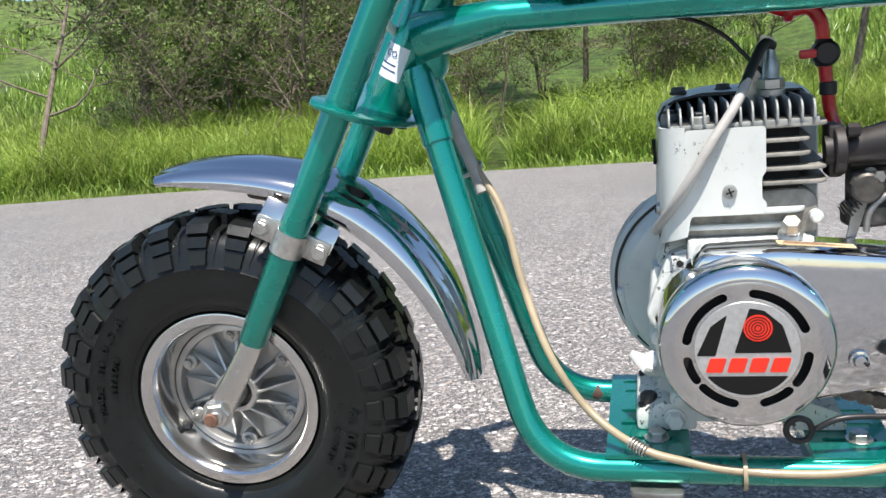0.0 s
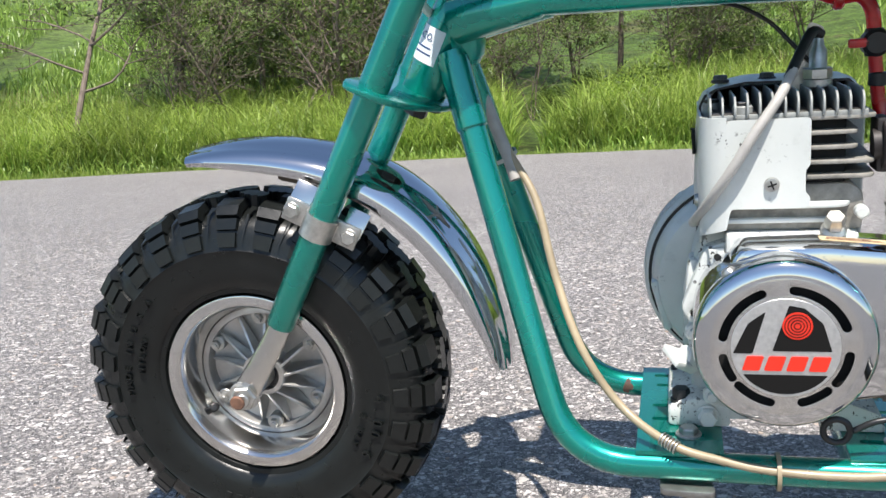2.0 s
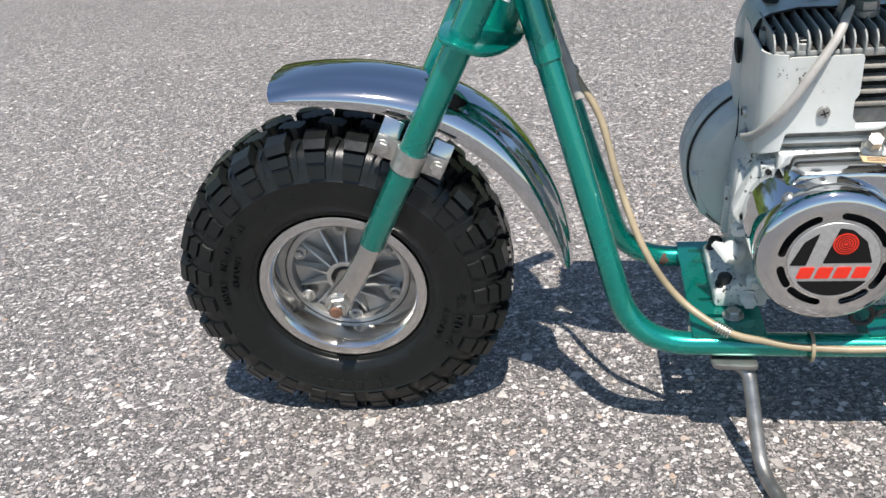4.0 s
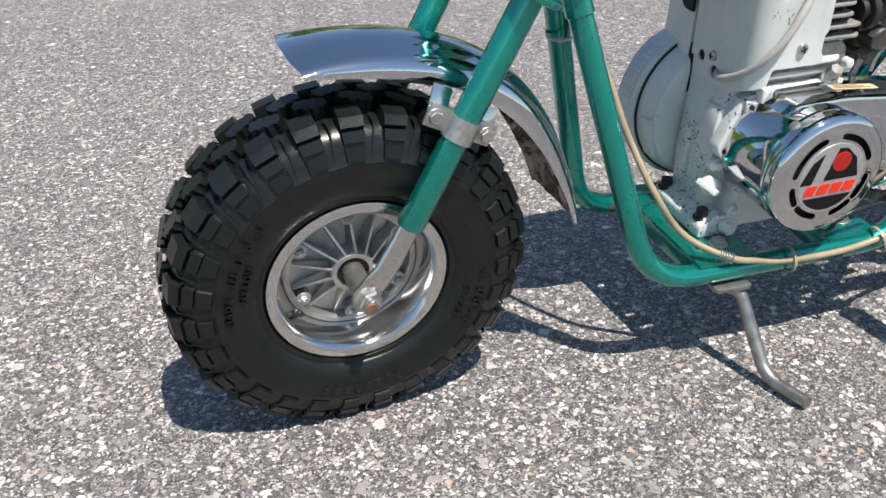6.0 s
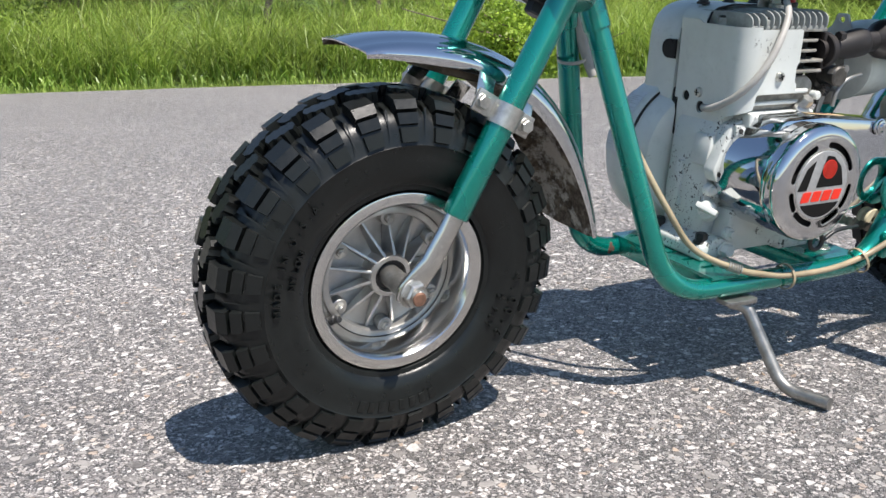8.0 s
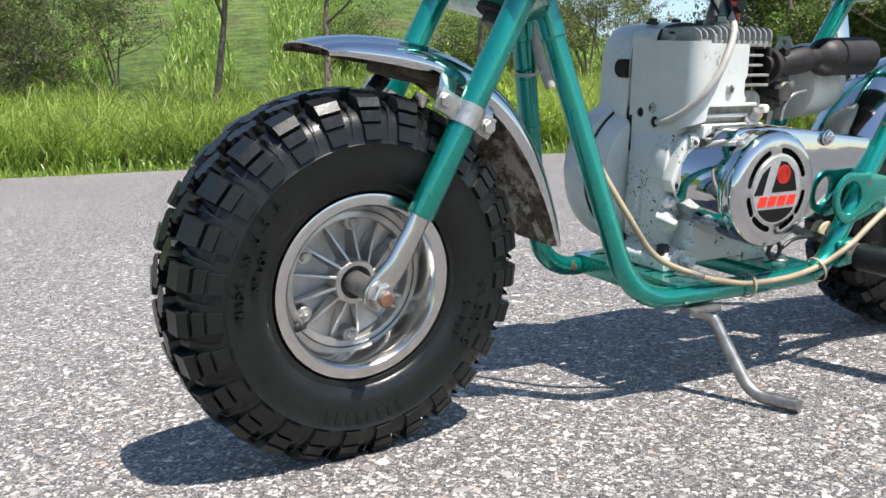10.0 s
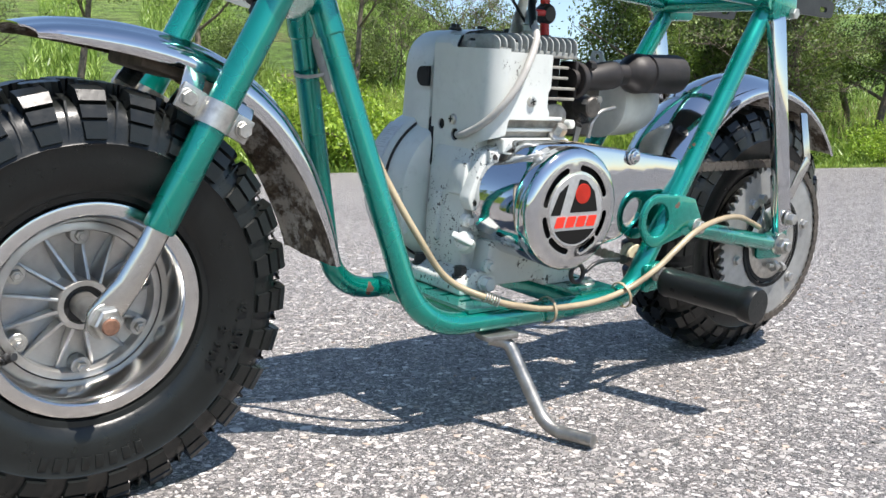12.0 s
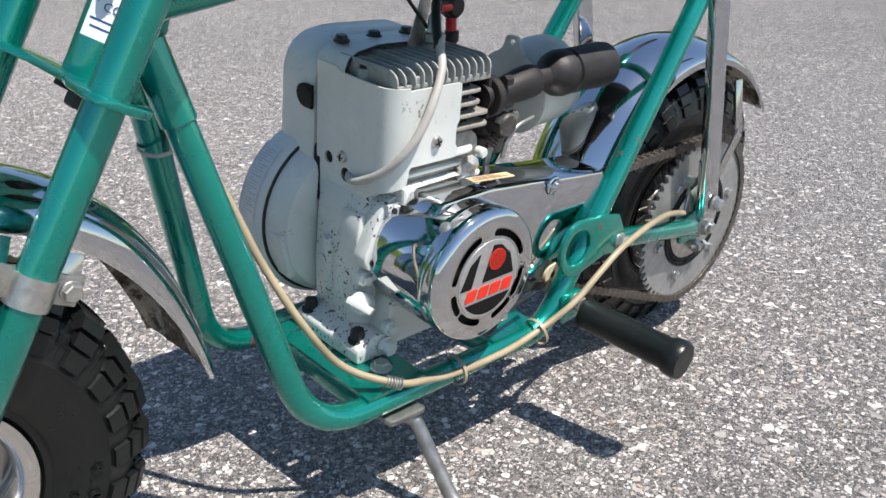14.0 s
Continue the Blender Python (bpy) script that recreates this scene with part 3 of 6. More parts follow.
PLANTS = [
    (2, -26.0, 23, 0), (0, -19.5, 30, 40), (1, -17.5, 27, 10), (2, -16, 24.5, 150), (2, -9.5, 23.5, 60), (2, -12.5, 24, 300), (2, -6.5, 24, 210), (4, -9.5, 25, 60), (3, -6, 33, 15), (0, -3, 30, 190),
    (1, -1, 26, 260), (4, 2.5, 24.5, 300), (0, 8, 29, 330), (4, 11.8, 26, 20), (1, 13, 27, 75), (0, 16, 31, 200), (0, 23.6, 22, 45),
    (0, 31, 23, 100), (0, 41, 25, 70), (4, 44, 32, 180), (1, 48.5, 30, 230), (4, 50.5, 27, 310), (2, 56, 27, 150),
    (3, 61, 28, 130), (1, 63.5, 25, 90), (3, 66, 27, 280), (0, 69, 24, 210), (3, 72, 30, 60), (1, 75, 25, 20), (3, 79, 29, 170), (0, 83, 25, 330), (3, 88, 30, 240), (3, -33, 34, 20), (0, -38, 30, 110), (3, 62, 24, 15), (3, 68, 24.5, 135), (3, 73.5, 24.5, 255), (1, 66.5, 23, 45),
    (4, -19.5, 25, 120), (3, -14.5, 29, 200), (1, -11, 28, 290), (3, -9, 31, 75), (1, -5.5, 27, 140), (4, -4, 25.5, 230), (3, 0.5, 30, 310), (1, 5.5, 27.5, 20), (1, 19, 32, 340),
]
for kind, bearing, dist, turn in PLANTS:
    x, y, z = stand_at(bearing, dist)
    if kind not in used:
        KINDS[kind].matrix_world = pose(x, y, z, 0, 0, turn) @ Matrix.Scale(PLANT, 4)
        used.add(kind)
    else:
        copy_thing(KINDS[kind], pose(x, y, z, 0, 0, turn) @ Matrix.Scale(PLANT, 4))
used = set()
for kind, bearing, dist, turn in [(0, 39.6, 17.9, 0), (1, 9, 22.5, 50), (0, 42.0, 18.4, 130), (1, -13, 26, 200), (1, -20, 27, 90), (0, 51, 18, 240), (1, 63, 19, 10), (1, 69, 21, 160), (0, 74, 22, 300), (1, 4, 25, 280), (1, 38, 24, 30), (1, 57, 20, 220), (1, -16.5, 26, 15), (1, -7.5, 27, 135), (1, -1, 27.5, 255), (1, 6.5, 27, 315), (1, 12.5, 28, 40), (1, 17, 28, 100), (1, 20.5, 27, 160), (0, 9.2, 21.5, 70), (1, 26, 25, 220), (1, 30, 27, 280), (1, 34.5, 26, 340), (1, 60, 23, 85), (1, 66, 23, 145), (1, 71, 24, 205), (1, 77, 23, 265)] + [(2, 60.0 + 2.2 * k, 27 + 3 * (k % 3), 77 * k) for k in range(5)] + [(2, b, 31 + 2 * (k % 2), 61 * k) for k, b in enumerate((-16.5, -13.5, -8.5, -5, 14, 33.5, 41))]:
    x, y, z = stand_at(bearing, dist)
    if kind not in used:
        SHRUBS[kind].matrix_world = pose(x, y, z, 0, 0, turn) @ Matrix.Scale(PLANT, 4)
        used.add(kind)
    else:
        copy_thing(SHRUBS[kind], pose(x, y, z, 0, 0, turn) @ Matrix.Scale(PLANT, 4))


# ---- the minibike ----
# Bike axes: x to the rear from the front axle, y to its right-hand side, z up in its leaning plane.
LEANS, YAW, STEER = 5.5, -11.6, 4.0
AXLE_Z, WHEELBASE, TYRE_R = 0.186, 0.975, 0.1915
BIKE = pose(-0.2202, 0.9369, 0.0, 0, 0, YAW) @ pose(0, 0, 0, LEANS, 0, 0) @ pose(0, 0.0098, 0)
bike = tagged(new("minibike"), "teal minibike with chrome fenders leaning on its kickstand on asphalt", "minibike")
bike.matrix_world = BIKE

HEAD_LOW, HEAD_TOP = Vector((0.1815, 0, 0.462)), Vector((0.2565, 0, 0.606))
HEAD_AXIS = (HEAD_TOP - HEAD_LOW).normalized()
ST = Matrix.Translation(HEAD_LOW) @ Matrix.Rotation(radians(STEER), 4, HEAD_AXIS) @ Matrix.Translation(-HEAD_LOW)
# each wheel on its axle, leaning a little more than the frame
FRONT_WHEEL = pose(-0.0057, -0.0110, 0.1902, 2.9, 0, 2.6)
REAR_WHEEL = pose(WHEELBASE, 0.010, 0.1895, 3.0, 0, 0)


def upper(p, q):
    """A pose at p whose local z points to q."""
    d = Vector(q) - Vector(p)
    return Matrix.Translation(p) @ d.to_track_quat("Z", "Y").to_matrix().to_4x4()


# -- tyres, rims --
def lug_mesh():
    """A shoulder lug of three bars; local x along the tread, y across, z outward."""
    bm = bmesh.new()
    rows = [(0.0235, 0.1905, 0.0128), (0.0425, 0.1875, 0.0130), (0.0486, 0.1795, 0.0122), (0.0501, 0.1762, 0.0120), (0.0545, 0.1665, 0.0110), (0.0557, 0.1635, 0.0107), (0.0592, 0.1500, 0.0092)]
    for bar in ((0, 1, 2), (3, 4), (5, 6)):
        top, low = [], []
        for j in bar:
            c, r, w = rows[j]
            n = Vector((c - 0.012, r - 0.135)).normalized() * (0.0095 if r > 0.17 else 0.006)
            top.append((bm.verts.new((-w * 0.9, c, r)), bm.verts.new((w * 0.9, c, r))))
            low.append((bm.verts.new((-w, c - n.x, r - n.y)), bm.verts.new((w, c - n.x, r - n.y))))
        for i in range(len(bar) - 1):
            (a, b), (c2, d), (e, f), (g, h) = top[i], top[i + 1], low[i], low[i + 1]
            bm.faces.new((a, c2, d, b))
            bm.faces.new((a, e, g, c2))
            bm.faces.new((b, d, h, f))
        bm.faces.new((top[0][0], top[0][1], low[0][1], low[0][0]))
        bm.faces.new((top[-1][0], low[-1][0], low[-1][1], top[-1][1]))
    # thin raised web that ties the lug to the next one
    for s in (1,):
        w = [bm.verts.new(v) for v in ((0.0198, 0.0455, 0.1785), (0.0216, 0.0455, 0.1785), (0.0206, 0.0585, 0.1540), (0.0200, 0.0585, 0.1540), (0.0170, 0.030, 0.1825), (0.0236, 0.030, 0.1825))]
        bm.faces.new((w[0], w[1], w[2], w[3]))
        bm.faces.new((w[0], w[4], w[5], w[1]))
    bmesh.ops.recalc_face_normals(bm, faces=bm.faces)
    return mesh_of(bm, "tread_lug", RUBBER, 30)


def centre_block_mesh():
    """A centre block with toothed sides."""
    out = [(-0.015, -0.006), (-0.011, -0.0095), (-0.007, -0.0075), (-0.003, -0.0105), (0.002, -0.008), (0.006, -0.011), (0.011, -0.0085), (0.016, -0.010),
           (0.0175, 0.001), (0.014, 0.0085), (0.009, 0.0065), (0.005, 0.010), (0.0, 0.0075), (-0.004, 0.0105), (-0.009, 0.0075), (-0.014, 0.009), (-0.0165, 0.002)]
    bm = bmesh.new()
    top = [bm.verts.new((x * 0.95, y * 0.95, TYRE_R + 0.001 - 2.2 * y * y - 2.6 * x * x)) for x, y in out]
    low = [bm.verts.new((x, y, TYRE_R - 0.011)) for x, y in out]
    bm.faces.new(top)
    for i in range(len(out)):
        j = (i + 1) % len(out)
        bm.faces.new((top[i], low[i], low[j], top[j]))
    bmesh.ops.recalc_face_normals(bm, faces=bm.faces)
    return mesh_of(bm, "centre_block", RUBBER, 30)


LUG, BLOCK = lug_mesh(), centre_block_mesh()
CARCASS = [(0.088, 0.036), (0.0935, 0.0425), (0.0965, 0.0405), (0.099, 0.0465), (0.104, 0.0475), (0.106, 0.0505), (0.118, 0.0545), (0.132, 0.0570), (0.1445, 0.0568), (0.146, 0.0578), (0.1475, 0.0566),
           (0.158, 0.0545), (0.167, 0.0500), (0.174, 0.0440), (0.1785, 0.034), (0.181, 0.018), (0.1815, 0.0)]
LUGS = 27


def wheel_pose(front):
    return FRONT_WHEEL if front else REAR_WHEEL


def tyre(front):
    w = wheel_pose(front)
    prof = CARCASS + [(r, -c) for r, c in CARCASS[-2::-1]]
    ob = part("front_tyre" if front else "rear_tyre", lathe(prof, 96, pose(0, 0, 0, 90, 0, 0)), RUBBER, bike, "black knobby rubber tyre with shiny dressing", w)
    for s in (-1, 1):
        for i in range(LUGS):
            a = 360 * (i + (0.5 if s > 0 else 0)) / LUGS
            m = w @ Matrix.Rotation(radians(a), 4, "Y") @ (Matrix.Identity(4) if s > 0 else Matrix.Rotation(math.pi, 4, "Z"))
            o = new("tread_lug", LUG)
            o.parent, o.matrix_basis = ob, m
            m2 = w @ Matrix.Rotation(radians(a + 4.5), 4, "Y") @ Matrix.Translation((0, s * 0.0105, 0)) @ Matrix.Rotation(radians(18 * s + (180 if s < 0 else 0)), 4, "Z")
            o = new("centre_block", BLOCK)
            o.parent, o.matrix_basis = ob, m2
    return ob


def raised_text(body, size, r, mid, parent, w, y, depth=0.0030):
    """Letters moulded on the sidewall along a circle; mid: the angle of the middle, degrees."""
    step = size * 0.86 / r
    for i, ch in enumerate(body):
        if ch == " ":
            continue
        a = math.radians(mid) - (i - (len(body) - 1) / 2) * step
        cu = bpy.data.curves.new("letter", "FONT")
        cu.body, cu.size, cu.extrude, cu.align_x, cu.align_y, cu.resolution_u = ch, size, depth, "CENTER", "CENTER", 2
        o = new("tmp", cu)
        dg = bpy.context.evaluated_depsgraph_get()
        me = bpy.data.meshes.new_from_object(o.evaluated_get(dg))
        bpy.data.objects.remove(o)
        me.materials.clear()
        me.materials.append(RUBBER)
        o = new("letter", me)
        o.parent = parent
        o.matrix_basis = w @ side(0, y, 0) @ Matrix.Translation((r * math.cos(a), r * math.sin(a), 0)) @ Matrix.Rotation(a - math.pi / 2, 4, "Z")


def sidewall_bars(count, size, r, mid, parent, w, y):
    step = size * 0.95 / r
    for i in range(count):
        a = math.radians(mid) - (i - (count - 1) / 2) * step
        part("raised_bar", box(size * 0.55, size * 0.95, 0.0012, 0.0003), RUBBER, parent, "", w @ side(0, y, 0) @ Matrix.Translation((r * math.cos(a), r * math.sin(a), 0)) @ Matrix.Rotation(a - math.pi / 2, 4, "Z"))


def rim(front):
    w = wheel_pose(front) @ pose(0, 0, 0, 90, 0, 0)
    shell = [(0.0955, 0.040), (0.0965, 0.0435), (0.0955, 0.0462), (0.0935, 0.0470), (0.0850, 0.0462), (0.0828, 0.0440), (0.0800, 0.0360), (0.0735, 0.0180), (0.0715, 0.004), (0.0715, -0.004), (0.0735, -0.018), (0.080, -0.036), (0.0828, -0.044), (0.085, -0.0462), (0.0935, -0.047), (0.0965, -0.0435), (0.0955, -0.040)]
    ob = part("front_rim" if front else "rear_rim", lathe(shell, 96), RIMMETAL, bike, "polished metal rim with a wide flange", w)
    # cast centre: ring, hub, fins
    w = w @ Matrix.Translation((0, 0, 0.006))
    part("rim_ring", lathe([(0.0722, 0.000), (0.0722, 0.0085), (0.069, 0.0100), (0.0655, 0.0100), (0.0645, 0.008), (0.0645, -0.008), (0.0722, -0.010)], 72), ALLOY, ob, "cast alloy mounting ring", w)
    part("wheel_cone", lathe([(0.0655, -0.004), (0.045, -0.008), (0.024, -0.004), (0.0, -0.004)], 48), ALLOY, ob, "", w)
    part("hub", lathe([(0.0235, -0.02), (0.0235, 0.017), (0.022, 0.019), (0.0175, 0.019), (0.017, 0.012), (0.0135, 0.012), (0.0135, -0.02)], 40), ALLOY, ob, "cast alloy hub with a bearing seat", w)
    # black ring added to paint the hub recess's shade
    part("hub_recess_shade", lathe([(0.0100, 0.0128), (0.0168, 0.0128), (0.0168, 0.0138), (0.0100, 0.0138), (0.0100, 0.0128)], 28), BLACK, ob, "", w)
    fin = plate([(0.0225, -0.006), (0.0650, -0.007), (0.0650, 0.0), (0.046, 0.0075), (0.0225, 0.0185)], 0.0030, (), None, 0.0005)
    fin.transform(Matrix.Translation((0, 0.0015, 0)) @ pose(0, 0, 0, 90, 0, 0))
    bmesh.ops.recalc_face_normals(fin, faces=fin.faces)
    fin_mesh = mesh_of(fin, "fin", ALLOY)
    for i in range(13):
        o = new("fin", fin_mesh)
        o.parent, o.matrix_basis = ob, w @ Matrix.Rotation(radians(360 * i / 13 + 4), 4, "Z") @ Matrix.Rotation(radians(10), 4, "X")
    for i in range(6):
        a = radians(60 * i + 30)
        at = w @ Matrix.Translation((0.0605 * math.cos(a), 0.0605 * math.sin(a), 0.0065))
        part("rim_bolt", join(disc(0.0085, 0.0130, 0.0008, 20, Matrix.Translation((0, 0, -0.011))), hexbolt(0.0052, 0.0065), disc(0.0028, 0.0085, 0.0006, 10)), STEEL, ob, "", at)
    return ob


for is_front in (True, False):
    t_ob = tyre(is_front)
    rim(is_front)
    if is_front:
        wp = wheel_pose(True)
        raised_text("MADE IN U.S.A.", 0.0105, 0.1335, 157, t_ob, wp, -0.0572)
        raised_text("NYLON", 0.0095, 0.1195, 163, t_ob, wp, -0.0556)
        raised_text("4.00-6", 0.0150, 0.1345, -18, t_ob, wp, -0.0572)
        raised_text("2 PLY", 0.0095, 0.1185, -22, t_ob, wp, -0.0555)
        sidewall_bars(8, 0.0125, 0.1340, 268, t_ob, wp, -0.0572)
    part("inner_tube_valve", join(disc(0.0035, 0.012, 0.0006, 12), disc(0.0045, 0.006, 0.001, 12)), BLACK, bike, "", wheel_pose(is_front) @ pose(-0.063, -0.02, -0.04, 70, 0, 20))

# -- front fork, steered a little --
def fork_at(z, s):
    return Vector((0.151 + 0.535 * (z - 0.47), 0.078 * s, z))


def axle_at(y):
    """A point of the front axle, before steering."""
    return ST.inverted() @ FRONT_WHEEL @ Vector((0, y, 0))


for s in (-1, 1):
    sleeve = part("fork_leg", sweep([fork_at(z, s) for z in (0.262, 0.264, 0.40, 0.62, 0.76)], [0.0130, 0.0140, 0.0140, 0.0140, 0.0140], 28), TEAL, bike, "teal painted fork tube with scuffed paint", ST)
    part("fork_slider", join(sweep([fork_at(0.275, s), fork_at(0.262, s), fork_at(0.247, s), fork_at(0.247, s).lerp(axle_at(0.066 * s), 0.5) + Vector((0.001, 0.004 * s, 0)), axle_at(0.067 * s), axle_at(0.066 * s) + Vector((-0.007, 0, -0.012))],
         [0.0115, 0.0115, 0.0118, 0.0125, 0.0150, 0.0085], 20, True, 0.5, Vector((0.0, 1.0, 0.0)))), DULLCHROME, bike, "tarnished chrome fork end, flattened at the axle", ST)
    part("axle_nut", join(hexbolt(0.0135, 0.011, None, 0.0155), disc(0.0075, 0.0165, 0.001, 20)), STEEL, bike, "steel axle nut on a rusty axle end", FRONT_WHEEL @ pose(0, 0.0715 * s, 0, 90 if s < 0 else -90, 0, 12))
    part("axle_end", disc(0.0074, 0.0035, 0.0012, 20), RUST, bike, "", FRONT_WHEEL @ pose(0, 0.0875 * s, 0, 90 if s < 0 else -90, 0, 0))
    part("axle_spacer", lathe([(0.0075, 0), (0.0115, 0), (0.0115, 0.047), (0.0075, 0.047)], 24), DARKSTEEL, bike, "", FRONT_WHEEL @ pose(0, 0.063 * s, 0, -90 if s < 0 else 90, 0, 0))
    # clamp that holds the fender
    c0, c1 = fork_at(0.349, s), fork_at(0.372, s)
    band = part("fender_clamp", lathe([(0.0142, 0), (0.0160, 0), (0.0160, 0.0225), (0.0142, 0.0225), (0.0142, 0)], 28, upper(c0, c1)), STEEL, bike, "zinc-plated clamp band bolted round the fork", ST)
    mid = (c0 + c1) / 2
    for d, tilt in ((-1, 0), (1, 0)):
        fr = Matrix.Translation(mid) @ Matrix.Rotation(radians(28), 4, "Y") @ Matrix.Translation((0.0255 * d, -0.004 * s, 0))
        part("clamp_tab", box(0.024, 0.004, 0.0225, 0.001, fr), STEEL, band, "", ST)
        part("clamp_bolt", hexbolt(0.0072, 0.006, fr @ pose(0.004 * d, 0.002 * s, 0, 90 if s < 0 else -90, 0, 0), 0.0082), STEEL, band, "", ST)
    # bright strap up to the fender
    fr = Matrix.Translation(mid) @ Matrix.Rotation(radians(28), 4, "Y")
    part("fender_bracket", join(box(0.021, 0.002, 0.026, 0.0006, fr @ pose(-0.027, -0.012 * s, 0.014, 24 * s, 0, 0)), box(0.021, 0.002, 0.026, 0.0006, fr @ pose(0.028, -0.012 * s, 0.011, 24 * s, 0, 0))), DULLCHROME, bike, "bright chromed strap from the clamp to the fender", ST)


def yoke(z, grow):
    """The flat clamp plate that joins both fork legs and the steering stem."""
    c = fork_at(z, 0)
    h = HEAD_LOW + HEAD_AXIS * ((z - 0.003 - HEAD_LOW.z) / HEAD_AXIS.z)
    back = (h - c).length
    out = [(-0.021, -0.105), (-0.024, -0.087), (-0.020, -0.06), (-0.006, -0.03), (-0.004, 0.03), (-0.020, 0.06), (-0.024, 0.087), (-0.021, 0.105), (0.0, 0.1085), (0.021, 0.1), (0.04, 0.072), (back + 0.024, 0.026), (back + 0.030, 0.0), (back + 0.024, -0.026), (0.04, -0.072), (0.021, -0.1), (0.0, -0.1085)]
    fr = Matrix.Translation(c) @ Matrix.Rotation(math.atan2(HEAD_AXIS.x, HEAD_AXIS.z), 4, "Y")
    return plate(round_poly(out, 0.012, 3), 0.006, (), fr, 0.0012)


part("lower_yoke", yoke(0.476, 0), TEAL, bike, "teal fork yoke plate", ST)
part("upper_yoke", yoke(0.617, 0), TEAL, bike, "teal upper fork yoke plate", ST)
part("stem_nut", hexbolt(0.0155, 0.016, upper(HEAD_TOP + HEAD_AXIS * 0.012, HEAD_TOP + HEAD_AXIS), 0.019), STEEL, bike, "large plated steering stem nut", ST)
part("stem_nut", hexbolt(0.012, 0.012, upper(HEAD_LOW - HEAD_AXIS * 0.006, HEAD_LOW - HEAD_AXIS), 0.0), BLACK, bike, "", ST)
for s in (-1, 1):
    p = fork_at(0.596, s)
    part("pinch_bolt", hexbolt(0.0078, 0.005, Matrix.Translation(p + Vector((0, 0.0155 * s, 0))) @ pose(0, 0, 0, 90 if s < 0 else -90, 0, 10)), DARKSTEEL, bike, "", ST)


# -- fenders --
def fender(radii, crown, a0, a1, centre, half, tip=0.0, n=48, plain_arch=False):
    """A deep rolled fender about an axle; radii(a) gives the edge's radius."""
    sec = [(-1.0, -0.002), (-1.02, 0.004), (-0.98, 0.011), (-0.86, 0.0165), (-0.72, 0.0205), (-0.60, 0.0205), (-0.48, 0.0245), (-0.25, 0.0275), (0.0, 0.0285)]
    if plain_arch:
        sec = [(-1.0, -0.002), (-1.01, 0.003), (-0.985, 0.007), (-0.93, 0.0100), (-0.82, 0.0135), (-0.62, 0.0185), (-0.42, 0.0222), (-0.20, 0.0246), (0.0, 0.0253)]
    sec = sec + [(-a, b) for a, b in sec[-2::-1]]
    bm = bmesh.new()
    rows = []
    for i in range(n + 1):
        u = i / n
        a = radians(a0 + (a1 - a0) * u)
        r, hf = radii(math.degrees(a)), crown(math.degrees(a))
        row = []
        for inner in (0, 1):
            for q, h in sec:
                wq = half
                cut = 0.0
                if tip:
                    # the ends have rounded corners
                    cut = tip * (max(0.0, (u - 0.92) / 0.08) - max(0.0, (0.06 - u) / 0.06)) * abs(q) ** 3
                aa = a - cut
                rr = r + h * hf - inner * 0.0016
                row.append(bm.verts.new(centre + Vector((rr * math.cos(aa), q * wq * (1 - 0.015 * inner), rr * math.sin(aa)))))
        rows.append(row)
    k = len(sec)
    for p, q in zip(rows, rows[1:]):
        for j in range(k - 1):
            bm.faces.new((p[j], p[j + 1], q[j + 1], q[j]))
            bm.faces.new((p[k + j], q[k + j], q[k + j + 1], p[k + j + 1])).material_index = 1
        for j, l in ((0, k), (k - 1, 2 * k - 1)):
            bm.faces.new((p[j], q[j], q[l], p[l]))
    for p in (rows[0], rows[-1]):
        for j in range(k - 1):
            bm.faces.new((p[j], p[j + 1], p[k + j + 1], p[k + j]))
    return bm


def muddy_underside():
    k = Mat("muddy_underside", (0.2, 0.16, 0.12), 0.7, 0.2)
    bare = k.ramp(k.noise(26, 6, 0.72), [(0.47, 0.0), (0.55, 1.0)])
    mud = k.ramp(k.noise(90, 6, 0.7), [(0.36, (0.045, 0.032, 0.022)), (0.52, (0.13, 0.10, 0.072)), (0.68, (0.30, 0.25, 0.19))])
    k.color(k.mix(bare, mud, (0.50, 0.47, 0.42)))
    k.rough(k.mix(bare, (0.92, 0.92, 0.92), (0.30, 0.30, 0.30)))
    k.metal(k.mix(bare, (0.0, 0.0, 0.0), (0.8, 0.8, 0.8)))
    k.bump(k.noise(160, 5, 0.7), 0.7, 0.003)
    return k.m


MUDDY = muddy_underside()


def along(pts):
    """A curve through (angle, value) points with its corners smoothed."""
    xs, ys = [p[0] for p in pts], [p[1] for p in pts]
    return lambda a: float(np.mean([np.interp(a + d, xs, ys) for d in (-9, -6, -3, 0, 3, 6, 9)]))


front_edge = along([(2, 0.248), (12, 0.236), (30, 0.229), (50, 0.228), (70, 0.226), (85, 0.224), (95, 0.230), (105, 0.240)])
front_crown = along([(2, 0.25), (12, 0.65), (28, 1.0), (50, 1.2), (70, 0.95), (90, 0.75), (100, 0.45), (105, 0.2)])
part("front_fender", fender(front_edge, front_crown, 2.5, 102.5, Vector((0, 0, AXLE_Z)), 0.052, 0.025), [CHROME, MUDDY], bike, "chromed front fender, muddy underneath", ST, 50)
part("fender_stay", box(0.05, 0.08, 0.016, 0.004), MUD, bike, "mud-caked stay under the front fender", ST @ pose(0.066, 0.0, 0.398, 0, 14, 0))
rear_edge = along([(36, 0.206), (66, 0.208), (97, 0.215), (114, 0.2165), (132, 0.216), (154, 0.214), (164, 0.213)])
rear_crown = along([(36, 0.4), (82, 0.95), (105, 1.25), (140, 1.35), (162, 1.3)])
